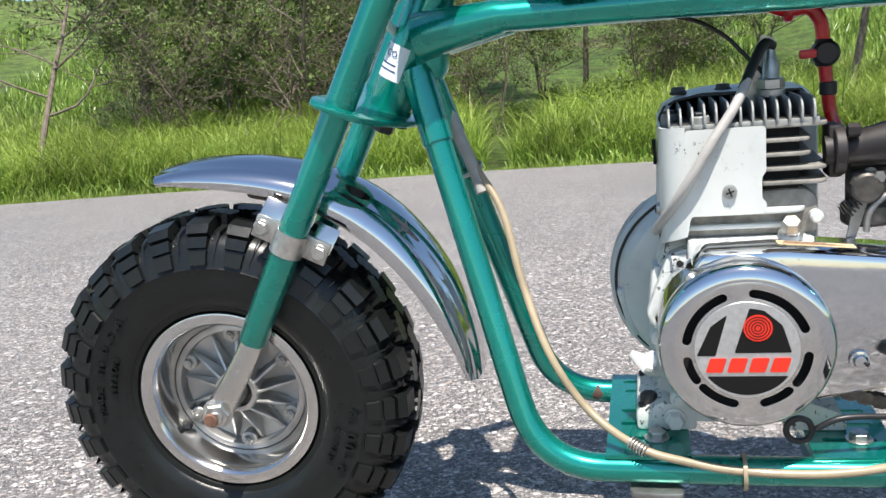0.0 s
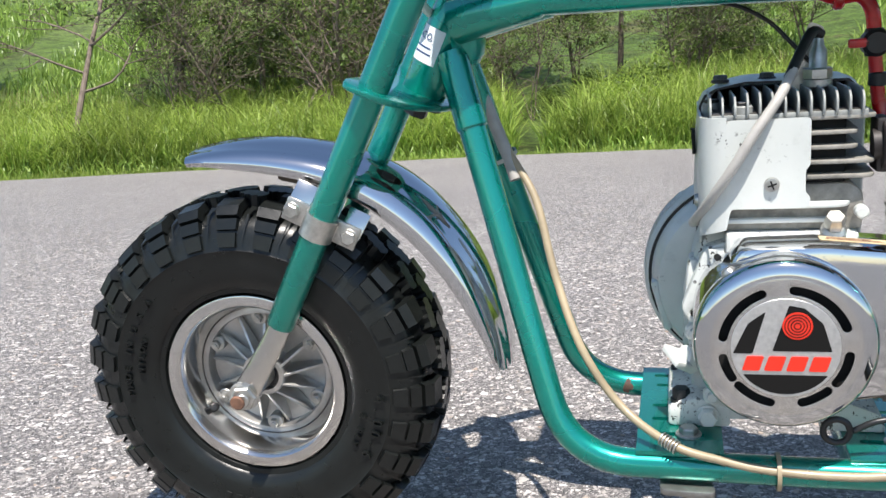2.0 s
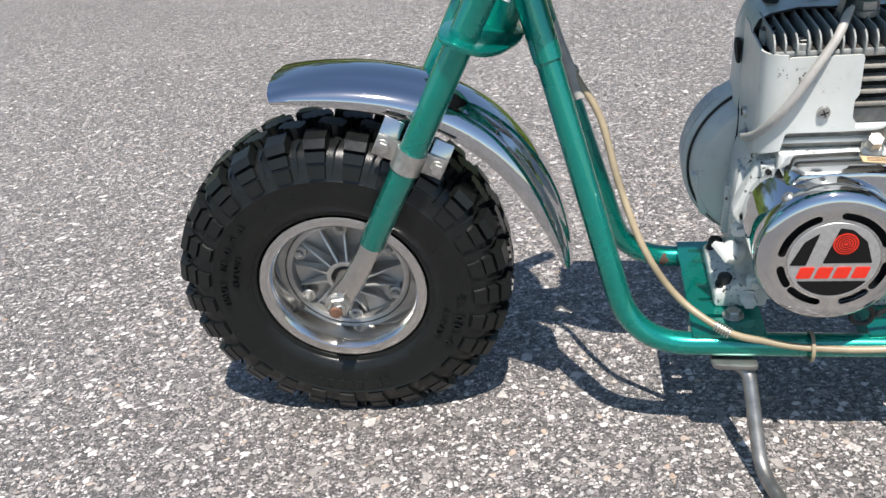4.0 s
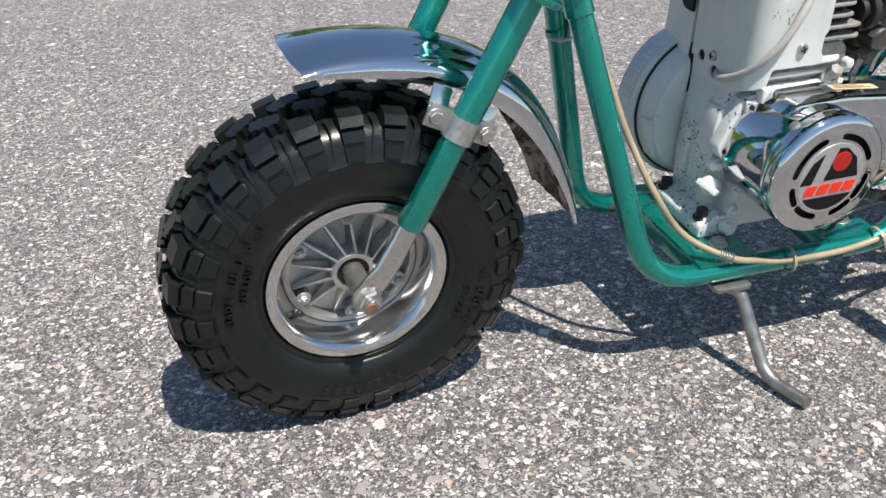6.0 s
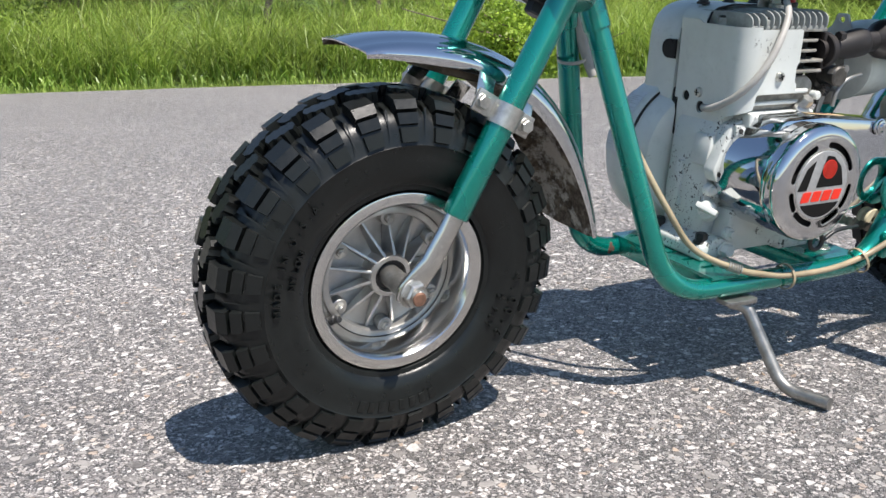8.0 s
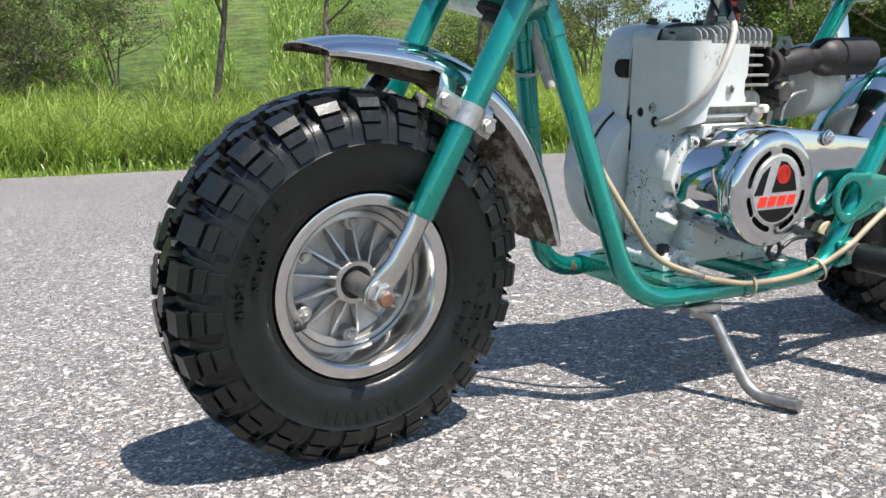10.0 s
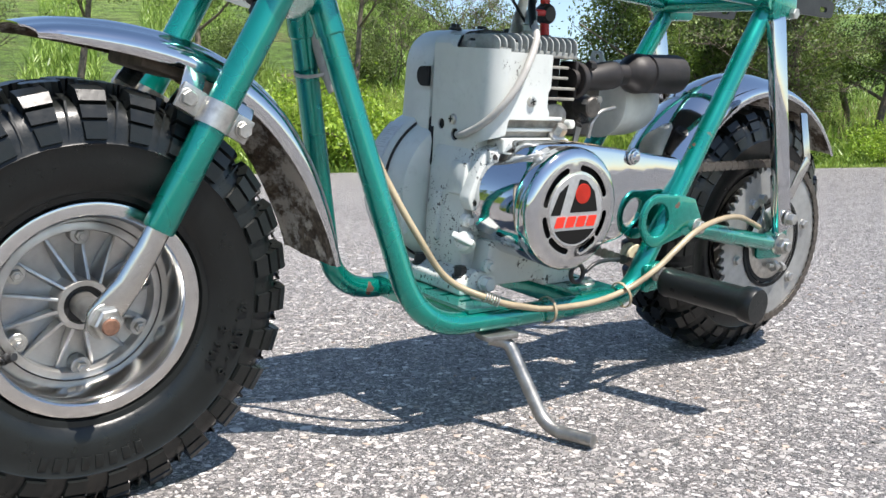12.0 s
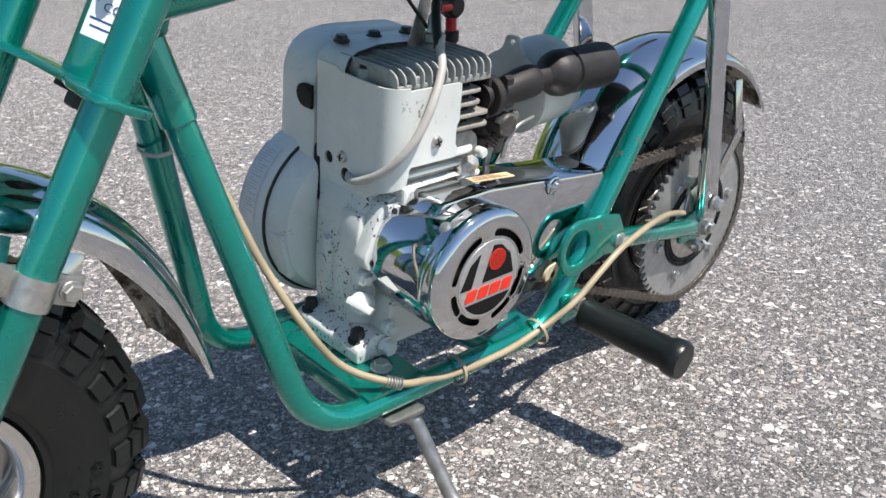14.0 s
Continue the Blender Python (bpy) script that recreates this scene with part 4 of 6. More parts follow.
rear_fender = part("rear_fender", fender(rear_edge, rear_crown, 36, 160, Vector((WHEELBASE, 0, AXLE_Z)), 0.060, 0.0, 64, True), [CHROME, MUDDY], bike, "wide smooth chromed rear fender", None, 50)

# -- frame --
part("head_tube", join(sweep([HEAD_LOW, HEAD_LOW + HEAD_AXIS * 0.002, HEAD_TOP - HEAD_AXIS * 0.002, HEAD_TOP], [0.0205, 0.0215, 0.0215, 0.0205], 32)), TEAL, bike, "teal head tube with a torn white sticker")
part("bearing_race", lathe([(0.012, 0), (0.0225, 0), (0.0225, 0.006), (0.012, 0.006)], 28, upper(HEAD_LOW - HEAD_AXIS * 0.0062, HEAD_LOW)), DARK, bike)
part("bearing_race", lathe([(0.012, 0), (0.0225, 0), (0.0225, 0.005), (0.012, 0.005)], 28, upper(HEAD_TOP, HEAD_TOP + HEAD_AXIS)), DARK, bike)
TUBE = 0.0128
for s in (-1, 1):
    loop = fillet([Vector((0.2175, 0.016 * s, 0.502)), Vector((0.3165, 0.0885 * s, 0.137)), Vector((0.50, 0.0915 * s, 0.137))], 0.062, 10) + fillet([Vector((0.51, 0.0917 * s, 0.137)), Vector((0.634, 0.0965 * s, 0.140)), Vector((0.803, 0.087 * s, 0.398)), Vector((0.872, 0.083 * s, 0.505))], 0.034, 8)
    part("frame_tube", sweep(loop, TUBE, 22), TEAL, bike, "bent teal frame tube with chipped paint")
    # short sleeve where the down tube meets the head
    d0, d1 = loop[0], loop[1]
    part("tube_sleeve", sweep([d0.lerp(d1, 0.02), d0.lerp(d1, 0.22), d0.lerp(d1, 0.225)], [0.0150, 0.0148, 0.0135], 20), TEAL, bike)
part("neck_gusset", join(sweep(smooth_path([HEAD_LOW + Vector((0.012, 0, 0.055)), Vector((0.224, 0, 0.522)), Vector((0.228, 0.0, 0.49))], 4), [0.012, 0.018, 0.021, 0.022, 0.022, 0.021, 0.020, 0.018, 0.012], 18)), TEAL, bike, "welded teal gusset behind the head tube")
for s in (-1, 1):
    rail = [Vector((0.226, 0.020 * s, 0.531)), Vector((0.254, 0.026 * s, 0.535)), Vector((0.304, 0.037 * s, 0.5415)), Vector((0.307, 0.0375 * s, 0.5415)), Vector((0.45, 0.0505 * s, 0.539)), Vector((0.62, 0.062 * s, 0.534)), Vector((0.885, 0.083 * s, 0.527))]
    part("top_rail", sweep(rail, [0.0225, 0.0200, 0.0152, 0.0134, 0.0134, 0.0134, 0.0134], 24), TEAL, bike, "teal upper frame rail")
part("seat_rail", sweep([Vector((0.868, -0.10, 0.520)), Vector((0.868, 0.10, 0.520))], 0.0115, 18), TEAL, bike)
for s in (-1, 1):
    part("seat_bracket", join(box(0.056, 0.036, 0.042, 0.006, pose(0.893, 0.086 * s, 0.520, 0, -4, 0))), TEAL, bike, "teal folded bracket under the seat")
    part("bracket_bolt", hexbolt(0.0075, 0.007, pose(0.908, 0.1045 * s, 0.508, 90 if s < 0 else -90, 0, 0)), STEEL, bike)
    part("seat_tab", plate(round_poly([(0, 0), (0.135, 0), (0.135, 0.024), (0, 0.030)], 0.011, 5), 0.004, [slot2(0.108, -0.03, 0.037, 0.045, 82, 98, 4)], side(0.905, 0.083 * s, 0.512)), BLACK, bike, "black slotted seat tab")
    # chrome stay from seat to rear axle
    s0, s1 = Vector((0.876, 0.100 * s, 0.500)), Vector((0.957, 0.103 * s, 0.206))
    lie = Matrix.Translation((s0 + s1) / 2) @ Matrix.Rotation(math.atan2(s0.x - s1.x, s0.z - s1.z), 4, "Y")
    part("rear_stay", join(box(0.030, 0.013, 0.306, 0.003, lie), box(0.031, 0.008, 0.090, 0.002, lie @ Matrix.Translation((0, -0.004 * s, -0.11)))), CHROME, bike, "bright chromed flat rear stay")
    part("fender_brace", join(box(0.017, 0.003, 0.066, 0.0006, pose(0.998, 0.092 * s, 0.280, 0, 34, 0)), box(0.017, 0.003, 0.070, 0.0006, pose(1.018, 0.082 * s, 0.340, 14 * s, 2, 0))), DULLCHROME, bike, "flat fender brace")
    part("stay_bolt", hexbolt(0.0085, 0.012, pose(0.954, 0.1095 * s, 0.224, 90 if s < 0 else -90, 0, 0), 0.0105), STEEL, bike)
    arm = [Vector((0.727, 0.0935 * s, 0.2245)), Vector((0.938, 0.089 * s, 0.186)), Vector((0.948, 0.089 * s, 0.185))]
    part("rear_arm", sweep(arm, [0.0125, 0.0125, 0.010], 20), TEAL, bike, "teal swing arm tube")
    part("axle_plate", plate(round_poly([(-0.045, -0.020), (0.018, -0.022), (0.028, 0.0), (0.022, 0.03), (0.006, 0.06), (-0.008, 0.055), (-0.012, 0.022), (-0.045, 0.016)], 0.007, 3), 0.005, (), side(0.968, 0.083 * s, AXLE_Z - 0.004), 0.0008), TEAL, bike, "teal axle plate")
    part("axle_nut", join(hexbolt(0.0125, 0.011, None, 0.0145), disc(0.0075, 0.016, 0.001, 18)), STEEL, bike, "steel axle nut", pose(0.977, 0.089 * s, 0.179, 90 if s < 0 else -90, 0, 0))
    part("chain_adjuster", join(sweep([Vector((0.955, 0.088 * s, 0.150)), Vector((1.0, 0.088 * s, 0.143))], 0.0032, 8), hexbolt(0.0075, 0.007, pose(0.985, 0.088 * s, 0.145, 0, 90, 0)), hexbolt(0.0085, 0.009, pose(0.966, 0.088 * s, 0.148, 0, 90, 0))), STEEL, bike)
    # pivot plate with its round window
    out = circle2(0.668, 0.237, 0.034, 16, 100, 290) + [(0.718, 0.215), (0.747, 0.211)] + circle2(0.747, 0.223, 0.013, 6, -80, 60) + [(0.736, 0.262), (0.708, 0.268)]
    part("pivot_plate", plate(out, 0.0055, [circle2(0.665, 0.238, 0.0215, 24)], side(0, -0.1035 if s < 0 else 0.106, 0), 0.0014), TEAL, bike, "teal pivot plate with a round window")
    part("inner_plate", plate([(x + 0.004, z + 0.004) for x, z in out], 0.005, [circle2(0.669, 0.242, 0.0215, 24)], side(0, -0.066 if s < 0 else 0.071, 0), 0.001), TEAL, bike)
    part("pivot_bolt", hexbolt(0.0095, 0.009, pose(0.7460, 0.1075 * s, 0.2245, 90 if s < 0 else -90, 0, 5), 0.0115), STEEL, bike)
    # foot peg
    peg = part("foot_peg", lathe([(0, 0), (0.0172, 0), (0.019, 0.004), (0.0178, 0.010), (0.0180, 0.060), (0.0184, 0.108), (0.0212, 0.112), (0.0220, 0.124), (0.0200, 0.128), (0, 0.1285)], 28, pose(0.668, 0.128 * s, 0.1635, 91 if s < 0 else -91, 0, 3 * -s)), RUBBER, bike, "worn black rubber foot peg")
    part("peg_bolt", hexbolt(0.009, 0.012, pose(0.668, 0.112 * s, 0.172, 90 if s < 0 else -90, 0, 0), 0.011), STEEL, bike)
    part("peg_lug", plate(round_poly([(-0.018, -0.022), (0.016, -0.018), (0.014, 0.018), (-0.02, 0.012)], 0.007, 3), 0.007, (), side(0.666, -0.105 if s < 0 else 0.112, 0.168), 0.001), TEAL, bike)

# -- engine mounts --
def slots(x0, x1, n, y, w, h):
    return [round_poly([(x0 + (x1 - x0) * i / max(1, n - 1) - w / 2, y - h / 2), (x0 + (x1 - x0) * i / max(1, n - 1) + w / 2, y - h / 2), (x0 + (x1 - x0) * i / max(1, n - 1) + w / 2, y + h / 2), (x0 + (x1 - x0) * i / max(1, n - 1) - w / 2, y + h / 2)], 0.003, 2) for i in range(n)]


for x0, x1 in ((0.378, 0.452), (0.552, 0.622)):
    top = plate([(x0, -0.097), (x1, -0.097), (x1, 0.097), (x0, 0.097)], 0.004, slots((x0 + x1) / 2, (x0 + x1) / 2, 1, -0.062, 0.045, 0.007) + slots((x0 + x1) / 2, (x0 + x1) / 2, 1, 0.05, 0.045, 0.007) + slots((x0 + x1) / 2, (x0 + x1) / 2, 1, -0.030, 0.050, 0.007) + slots((x0 + x1) / 2, (x0 + x1) / 2, 1, 0.0, 0.050, 0.007) + slots((x0 + x1) / 2, (x0 + x1) / 2, 1, 0.075, 0.050, 0.007), Matrix.Translation((0, 0, 0.149)))
    part("engine_mount", join(top, box(0.004, 0.176, 0.022, 0.001, pose(x0 + 0.002, 0, 0.139)), box(0.004, 0.176, 0.022, 0.001, pose(x1 - 0.002, 0, 0.139))), TEAL, bike, "slotted teal engine mounting channel")
    for y in (-0.062, 0.05):
        part("mount_bolt", hexbolt(0.0085, 0.008, pose((x0 + x1) / 2 + 0.008, y, 0.153), 0.0115), STEEL, bike)

# -- kickstand --
stand = fillet([Vector((0.418, -0.088, 0.1135)), Vector((0.436, -0.100, 0.110)), Vector((0.4455, -0.162, 0.0265)), Vector((0.460, -0.218, 0.0300))], 0.022, 7)
part("kickstand", sweep(stand, 0.0076, 16), DARKSTEEL, bike, "bare steel kickstand rod with a bent foot")
part("stand_bracket", join(plate(round_poly([(0.398, -0.108), (0.446, -0.110), (0.440, -0.082), (0.398, -0.082)], 0.008, 3), 0.006, (), Matrix.Translation((0, 0, 0.1165)), 0.001)), DARKSTEEL, bike)

# -- engine --
CC = (0.4960, 0.2622)


def solid(outline, y0, y1, bevel=0.004, holes=()):
    """A block with a side outline from y0 (near) to y1."""
    return plate(outline, y1 - y0, holes, side(0, y1, 0), bevel)


BACK, BOWL, SCOOP = Matrix.Translation((0.008, 0.004, -0.0085)), Matrix.Translation((0.001, 0.004, -0.003)), Matrix.Translation((0.002, 0.002, -0.0082))
tower = circle2(0.482, 0.262, 0.088, 36, 132, 335) + [(0.578, 0.235), (0.578, 0.44), (0.566, 0.4635), (0.474, 0.4660), (0.449, 0.4610), (0.4335, 0.447), (0.427, 0.428), (0.424, 0.352)]
housing = part("blower_housing", solid(round_poly(tower, 0.012, 4), 0.066, 0.128, 0.010), WHITE, bike, "white painted flywheel housing with a worn data plate", BACK)
part("housing_band", lathe([(0.080, 0.0), (0.0985, 0.0), (0.1012, 0.002), (0.1020, 0.005), (0.1020, 0.034), (0.0985, 0.039), (0.080, 0.039)], 40, side(0.482, 0.129, 0.262), (100, 338)), WHITE, bike, "", BOWL)
part("housing_seam", lathe([(0.090, 0.0), (0.0975, 0.0), (0.0975, 0.0016), (0.090, 0.0016)], 40, side(0.482, 0.090, 0.262), (100, 338)), BLACK, bike, "", BOWL)
part("housing_bowl", lathe([(0.050, 0.031), (0.080, 0.031), (0.0865, 0.028), (0.0900, 0.021), (0.0930, 0.011), (0.0945, 0.0), (0.080, 0.0)], 40, side(0.482, 0.0885, 0.262), (100, 338)), WHITE, bike, "rounded white bowl of the flywheel housing", BOWL)
part("bowl_rib", box(0.010, 0.024, 0.055, 0.004, pose(0.398, 0.074, 0.236, 0, -14, 0)), WHITE, bike, "", BOWL)
# dark filler that paints the shade in the gap behind the crankcase
part("housing_gap_shade", solid(round_poly([(0.424, 0.300), (0.50, 0.300), (0.50, 0.36), (0.4275, 0.36)], 0.004, 2), 0.0565, 0.0668, 0.0), DARK, bike, "", BACK)
# the scoop over the head: an arched sheet; a near-black block paints its inner shade
arch = [(0.4340, 0.4335), (0.4340, 0.446), (0.4385, 0.4555), (0.449, 0.4610), (0.474, 0.4655), (0.560, 0.4635), (0.5675, 0.4555), (0.5690, 0.4335)]
inner = [(0.5670, 0.4335), (0.5655, 0.4545), (0.559, 0.4615), (0.474, 0.4635), (0.450, 0.4590), (0.4405, 0.4540), (0.4362, 0.4455), (0.4362, 0.4335)]
part("housing_top", solid(arch + inner, 0.022, 0.0665, 0.0), WHITE, bike, "arched white top of the flywheel housing", SCOOP)
# black strip: the shaded side of the sheet's edge, put into colour
part("housing_edge_shade", solid([(x, z) for x, z in arch] + inner, 0.0205, 0.0222, 0.0), BLACK, bike, "", SCOOP)
part("scoop_shade", solid([(0.437, 0.4345), (0.565, 0.4345), (0.563, 0.459), (0.45, 0.459)], 0.044, 0.0655, 0.0), DARK, bike, "", SCOOP)
crank = [(0.428, 0.158), (0.445, 0.158), (0.448, 0.168), (0.535, 0.168), (0.538, 0.158), (0.556, 0.158), (0.560, 0.20), (0.566, 0.30), (0.560, 0.334), (0.440, 0.334), (0.428, 0.30), (0.424, 0.22)]

part("crankcase", solid(round_poly(crank, 0.012, 4), -0.018, 0.0585, 0.009), CASEWHITE, bike, "white painted crankcase with many dark paint chips")
part("case_deck", solid(round_poly([(0.456, 0.290), (0.560, 0.290), (0.562, 0.334), (0.456, 0.334)], 0.004, 2), -0.046, -0.016, 0.003), CASEWHITE, bike)
part("case_cover", disc(0.060, 0.030, 0.004, 40, side(CC[0], -0.012, CC[1])), CASEWHITE, bike)
part("case_lower", solid(round_poly([(0.440, 0.160), (0.556, 0.160), (0.556, 0.215), (0.448, 0.215)], 0.006, 2), -0.044, -0.016, 0.004), CASEWHITE, bike)
plate_a = [(0.438, 0.322), (0.462, 0.330), (0.482, 0.330), (0.470, 0.308), (0.446, 0.276), (0.436, 0.251), (0.424, 0.253), (0.417, 0.266), (0.422, 0.279)]
bracket = part("flange_bracket", plate(round_poly(plate_a, 0.004, 3), 0.019, [circle2(0.4285, 0.262, 0.0034, 12)], side(0.001, -0.016, -0.003), 0.0022), CASEWHITE, bike, "angular white bracket plate with chipped edges")
part("bracket_tab", box(0.013, 0.008, 0.014, 0.0008, pose(0.449, -0.036, 0.313, 0, -8, 0)), CASEWHITE, bracket)
part("tab_hole", disc(0.0030, 0.001, 0, 12, side(0.449, -0.0405, 0.3125)), DARK, bracket)
part("bracket_hole", disc(0.0034, 0.001, 0, 12, side(0.4295, -0.0355, 0.259)), DARK, bracket)
for x, z, r, h, y in ((0.429, 0.237, 0.0080, 0.010, -0.016), (0.442, 0.230, 0.0070, 0.008, -0.016), (0.444, 0.186, 0.008, 0.009, -0.042), (0.545, 0.190, 0.009, 0.010, -0.042)):
    boss = part("case_boss", disc(r, h, 0.0012, 16, side(x, y, z)), CASEWHITE, bike)
    part("case_bolt", hexbolt(r * 0.62, 0.005, side(x, y - h, z, 15)), WHITE, boss)
part("case_rib", box(0.010, 0.030, 0.040, 0.004, pose(0.4275, -0.004, 0.285, 0, 8, 0)), CASEWHITE, bike)
part("case_rib", box(0.008, 0.012, 0.060, 0.0015, pose(0.424, 0.030, 0.235, 0, 2, 0)), CASEWHITE, bike)
part("lifting_bolt", join(disc(0.0105, 0.010, 0.003, 16, pose(0.5420, -0.040, 0.331, 35, 0, 0)), hexbolt(0.0082, 0.014, pose(0.5420, -0.044, 0.338, 35, 0, 0))), STEEL, bike, "plated lifting bolt with white overspray")
part("base_fin", plate(round_poly([(0.446, -0.040), (0.545, -0.040), (0.548, 0.05), (0.446, 0.05)], 0.008, 4), 0.004, (), Matrix.Translation((0, 0, 0.3415)), 0.001), WHITE, bike)
# dark filler: the shade below the shroud, painted as a block
part("base_gap_shade", solid([(0.448, 0.3455), (0.552, 0.3455), (0.552, 0.3545), (0.448, 0.3545)], -0.028, 0.05, 0.0), GREASY_AND_SHADE, bike)
part("oil_filler", join(disc(0.0120, 0.016, 0.002, 20, pose(0.430, -0.024, 0.208, 62, 0, -62)), box(0.028, 0.007, 0.017, 0.0012, pose(0.414, -0.037, 0.217, 62, 18, -62))), WHITE, bike, "white wing-shaped oil filler plug")
part("engine_foot", solid(round_poly([(0.405, 0.153), (0.46, 0.153), (0.46, 0.172), (0.43, 0.182), (0.405, 0.170)], 0.005, 3), -0.045, 0.062, 0.003), CASEWHITE, bike)
part("engine_foot", solid(round_poly([(0.535, 0.153), (0.59, 0.153), (0.585, 0.170), (0.555, 0.182), (0.535, 0.172)], 0.005, 3), -0.045, 0.062, 0.003), CASEWHITE, bike)
part("drain_plug", hexbolt(0.0085, 0.012, pose(0.440, -0.046, 0.166, 90, 0, 0), 0.010), WHITE, bike)
for y in (-0.03, 0.05):
    part("foot_bolt", hexbolt(0.008, 0.014, pose(0.417, y, 0.171), 0.010), BLACK, bike)

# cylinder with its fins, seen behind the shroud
# core coloured near-black to paint the shade between the fins
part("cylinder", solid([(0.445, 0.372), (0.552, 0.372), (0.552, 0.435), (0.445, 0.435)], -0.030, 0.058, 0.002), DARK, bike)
part("cylinder_base", solid(round_poly([(0.440, 0.334), (0.566, 0.334), (0.566, 0.366), (0.556, 0.374), (0.440, 0.374)], 0.005, 3), -0.034, 0.058, 0.003), GRIMY, bike)
part("base_fin", plate(round_poly([(0.448, -0.046), (0.556, -0.046), (0.560, 0.05), (0.448, 0.05)], 0.02, 5), 0.004, (), Matrix.Translation((0, 0, 0.355)), 0.001), WHITE, bike)
part("port_screw", join(disc(0.0055, 0.012, 0.0015, 16, side(0.563, -0.036, 0.351))), WHITE, bike)
for i in range(5):
    z = 0.379 + 0.0122 * i
    x1 = 0.573 if i in (0, 1, 4) else 0.560
    part("cylinder_fin", plate(round_poly([(0.446, -0.043), (x1, -0.043), (x1 + 0.004, 0.06), (0.446, 0.06)], 0.012, 5), 0.0034, (), Matrix.Translation((0, 0, z)), 0.0008), GRIMY, bike, "greasy white cylinder fin")
# painted air shroud: front sheet and side sheet, one bent piece
front_sheet = plate(round_poly([(0.4565, 0.338), (0.460, 0.356), (0.518, 0.356), (0.5225, 0.3575), (0.5225, 0.366), (0.519, 0.369), (0.519, 0.388), (0.5225, 0.392), (0.5225, 0.4310), (0.4565, 0.4310)], 0.003, 2), 0.0022, (), side(0, -0.0455, 0))
ACROSS = Matrix(((0, 0, -1, 0), (1, 0, 0, 0), (0, 1, 0, 0), (0, 0, 0, 1)))
side_sheet = plate(round_poly([(-0.026, 0.328), (0.015, 0.300), (0.062, 0.300), (0.066, 0.34), (0.066, 0.4385), (0.034, 0.4385), (0.030, 0.4345), (-0.026, 0.4335)], 0.003, 2), 0.0022, [circle2(0.046, 0.344, 0.0065, 16), circle2(0.0185, 0.3335, 0.0075, 16)], Matrix.Translation((0.4370, 0, 0)) @ ACROSS)
corner = bmesh.new()
ring = []
for k in range(9):
    a = radians(180 + 90 * k / 8)
    ring.append([corner.verts.new((0.4565 + r * math.cos(a), -0.026 + r * math.sin(a), z)) for r in (0.0217, 0.0195) for z in (0.328 + 0.010 * k / 8, 0.4335)])
for p, q in zip(ring, ring[1:]):
    corner.faces.new((p[0], q[0], q[1], p[1]))
    corner.faces.new((p[2], p[3], q[3], q[2]))
    corner.faces.new((p[1], q[1], q[3], p[3]))
    corner.faces.new((p[0], p[2], q[2], q[0]))
sheet = join(front_sheet, side_sheet, corner)
shroud = part("air_shroud", sheet, WHITE, bike, "white sheet-metal shroud round the cylinder, chipped")
for fr in (side(0.4925, -0.0478, 0.3765, 20), Matrix.Translation((0.4347, 0.0228, 0.351)) @ pose(0, 0, 0, 0, -90, 0)):
    screw = part("shroud_screw", lathe([(0, 0), (0.0063, 0), (0.0055, 0.0032), (0, 0.0043)], 18), STEEL, shroud, "cross-head screw", fr)
    part("screw_cross", join(box(0.0075, 0.0013, 0.0012, 0, fr @ Matrix.Translation((0, 0, 0.0040))), box(0.0013, 0.0075, 0.0012, 0, fr @ Matrix.Translation((0, 0, 0.0040)))), DARK, shroud)
part("air_slot", join(disc(0.0120, 0.003, 0.0, 24, Matrix.Translation((0.4322, 0.0790, 0.402)) @ pose(0, 0, 0, 0, -94, 0)), box(0.003, 0.0125, 0.024, 0.0, pose(0.4310, 0.0725, 0.402))), DARK, shroud, "", BOWL)
for y, z in ((0.046, 0.344), (0.0185, 0.3335)):
    part("shroud_hole", disc(0.0065, 0.002, 0, 16, Matrix.Translation((0.4395, y, z)) @ pose(0, 0, 0, 0, -90, 0)), DARK, shroud)
# head
head = part("cylinder_head", solid([(0.444, 0.4300), (0.566, 0.4300), (0.566, 0.4350), (0.444, 0.4350)], -0.043, 0.062, 0.001), HEADGREY, bike, "grey finned cylinder head")
# thin dark sheet that paints the shade deep between the head fins
part("fin_gap_shade", solid([(0.445, 0.4349), (0.565, 0.4349), (0.565, 0.4357), (0.445, 0.4357)], -0.040, 0.040, 0.0), GREASY_AND_SHADE, head)
fins = []
for tall in (0.0185, 0.0215):
    fb = plate(round_poly([(-0.0465, 0.0), (0.042, 0.0), (0.042, tall), (-0.036, tall), (-0.0465, tall - 0.006)], 0.006, 4), 0.0019, (), ACROSS, 0.0005)
    fins.append(mesh_of(fb, "head_fin", HEADGREY))
for i in range(13):
    o = new("head_fin", fins[0] if i < 3 else fins[1])
    o.parent, o.matrix_basis = head, Matrix.Translation((0.4450 + 0.0098 * i, 0.003 if i in (0, 1) else 0, 0.4312))
for x, y in ((0.4700, -0.034), (0.4465, 0.006), (0.456, 0.056), (0.497, 0.056), (0.540, 0.056)):
    top = y > 0.05
    b = part("head_bolt", join(disc(0.0082, 0.0035 if top else 0.014, 0.001, 20), hexbolt(0.0064, 0.0075 if top else 0.016)), BLACK if top else HEADGREY, bike, "", Matrix.Translation((x, y, 0.4548 if top else 0.428)))
    if not top:
        part("bolt_cap", hexbolt(0.0066, 0.005, Matrix.Translation((x, y, 0.4400))), BLACK, b)
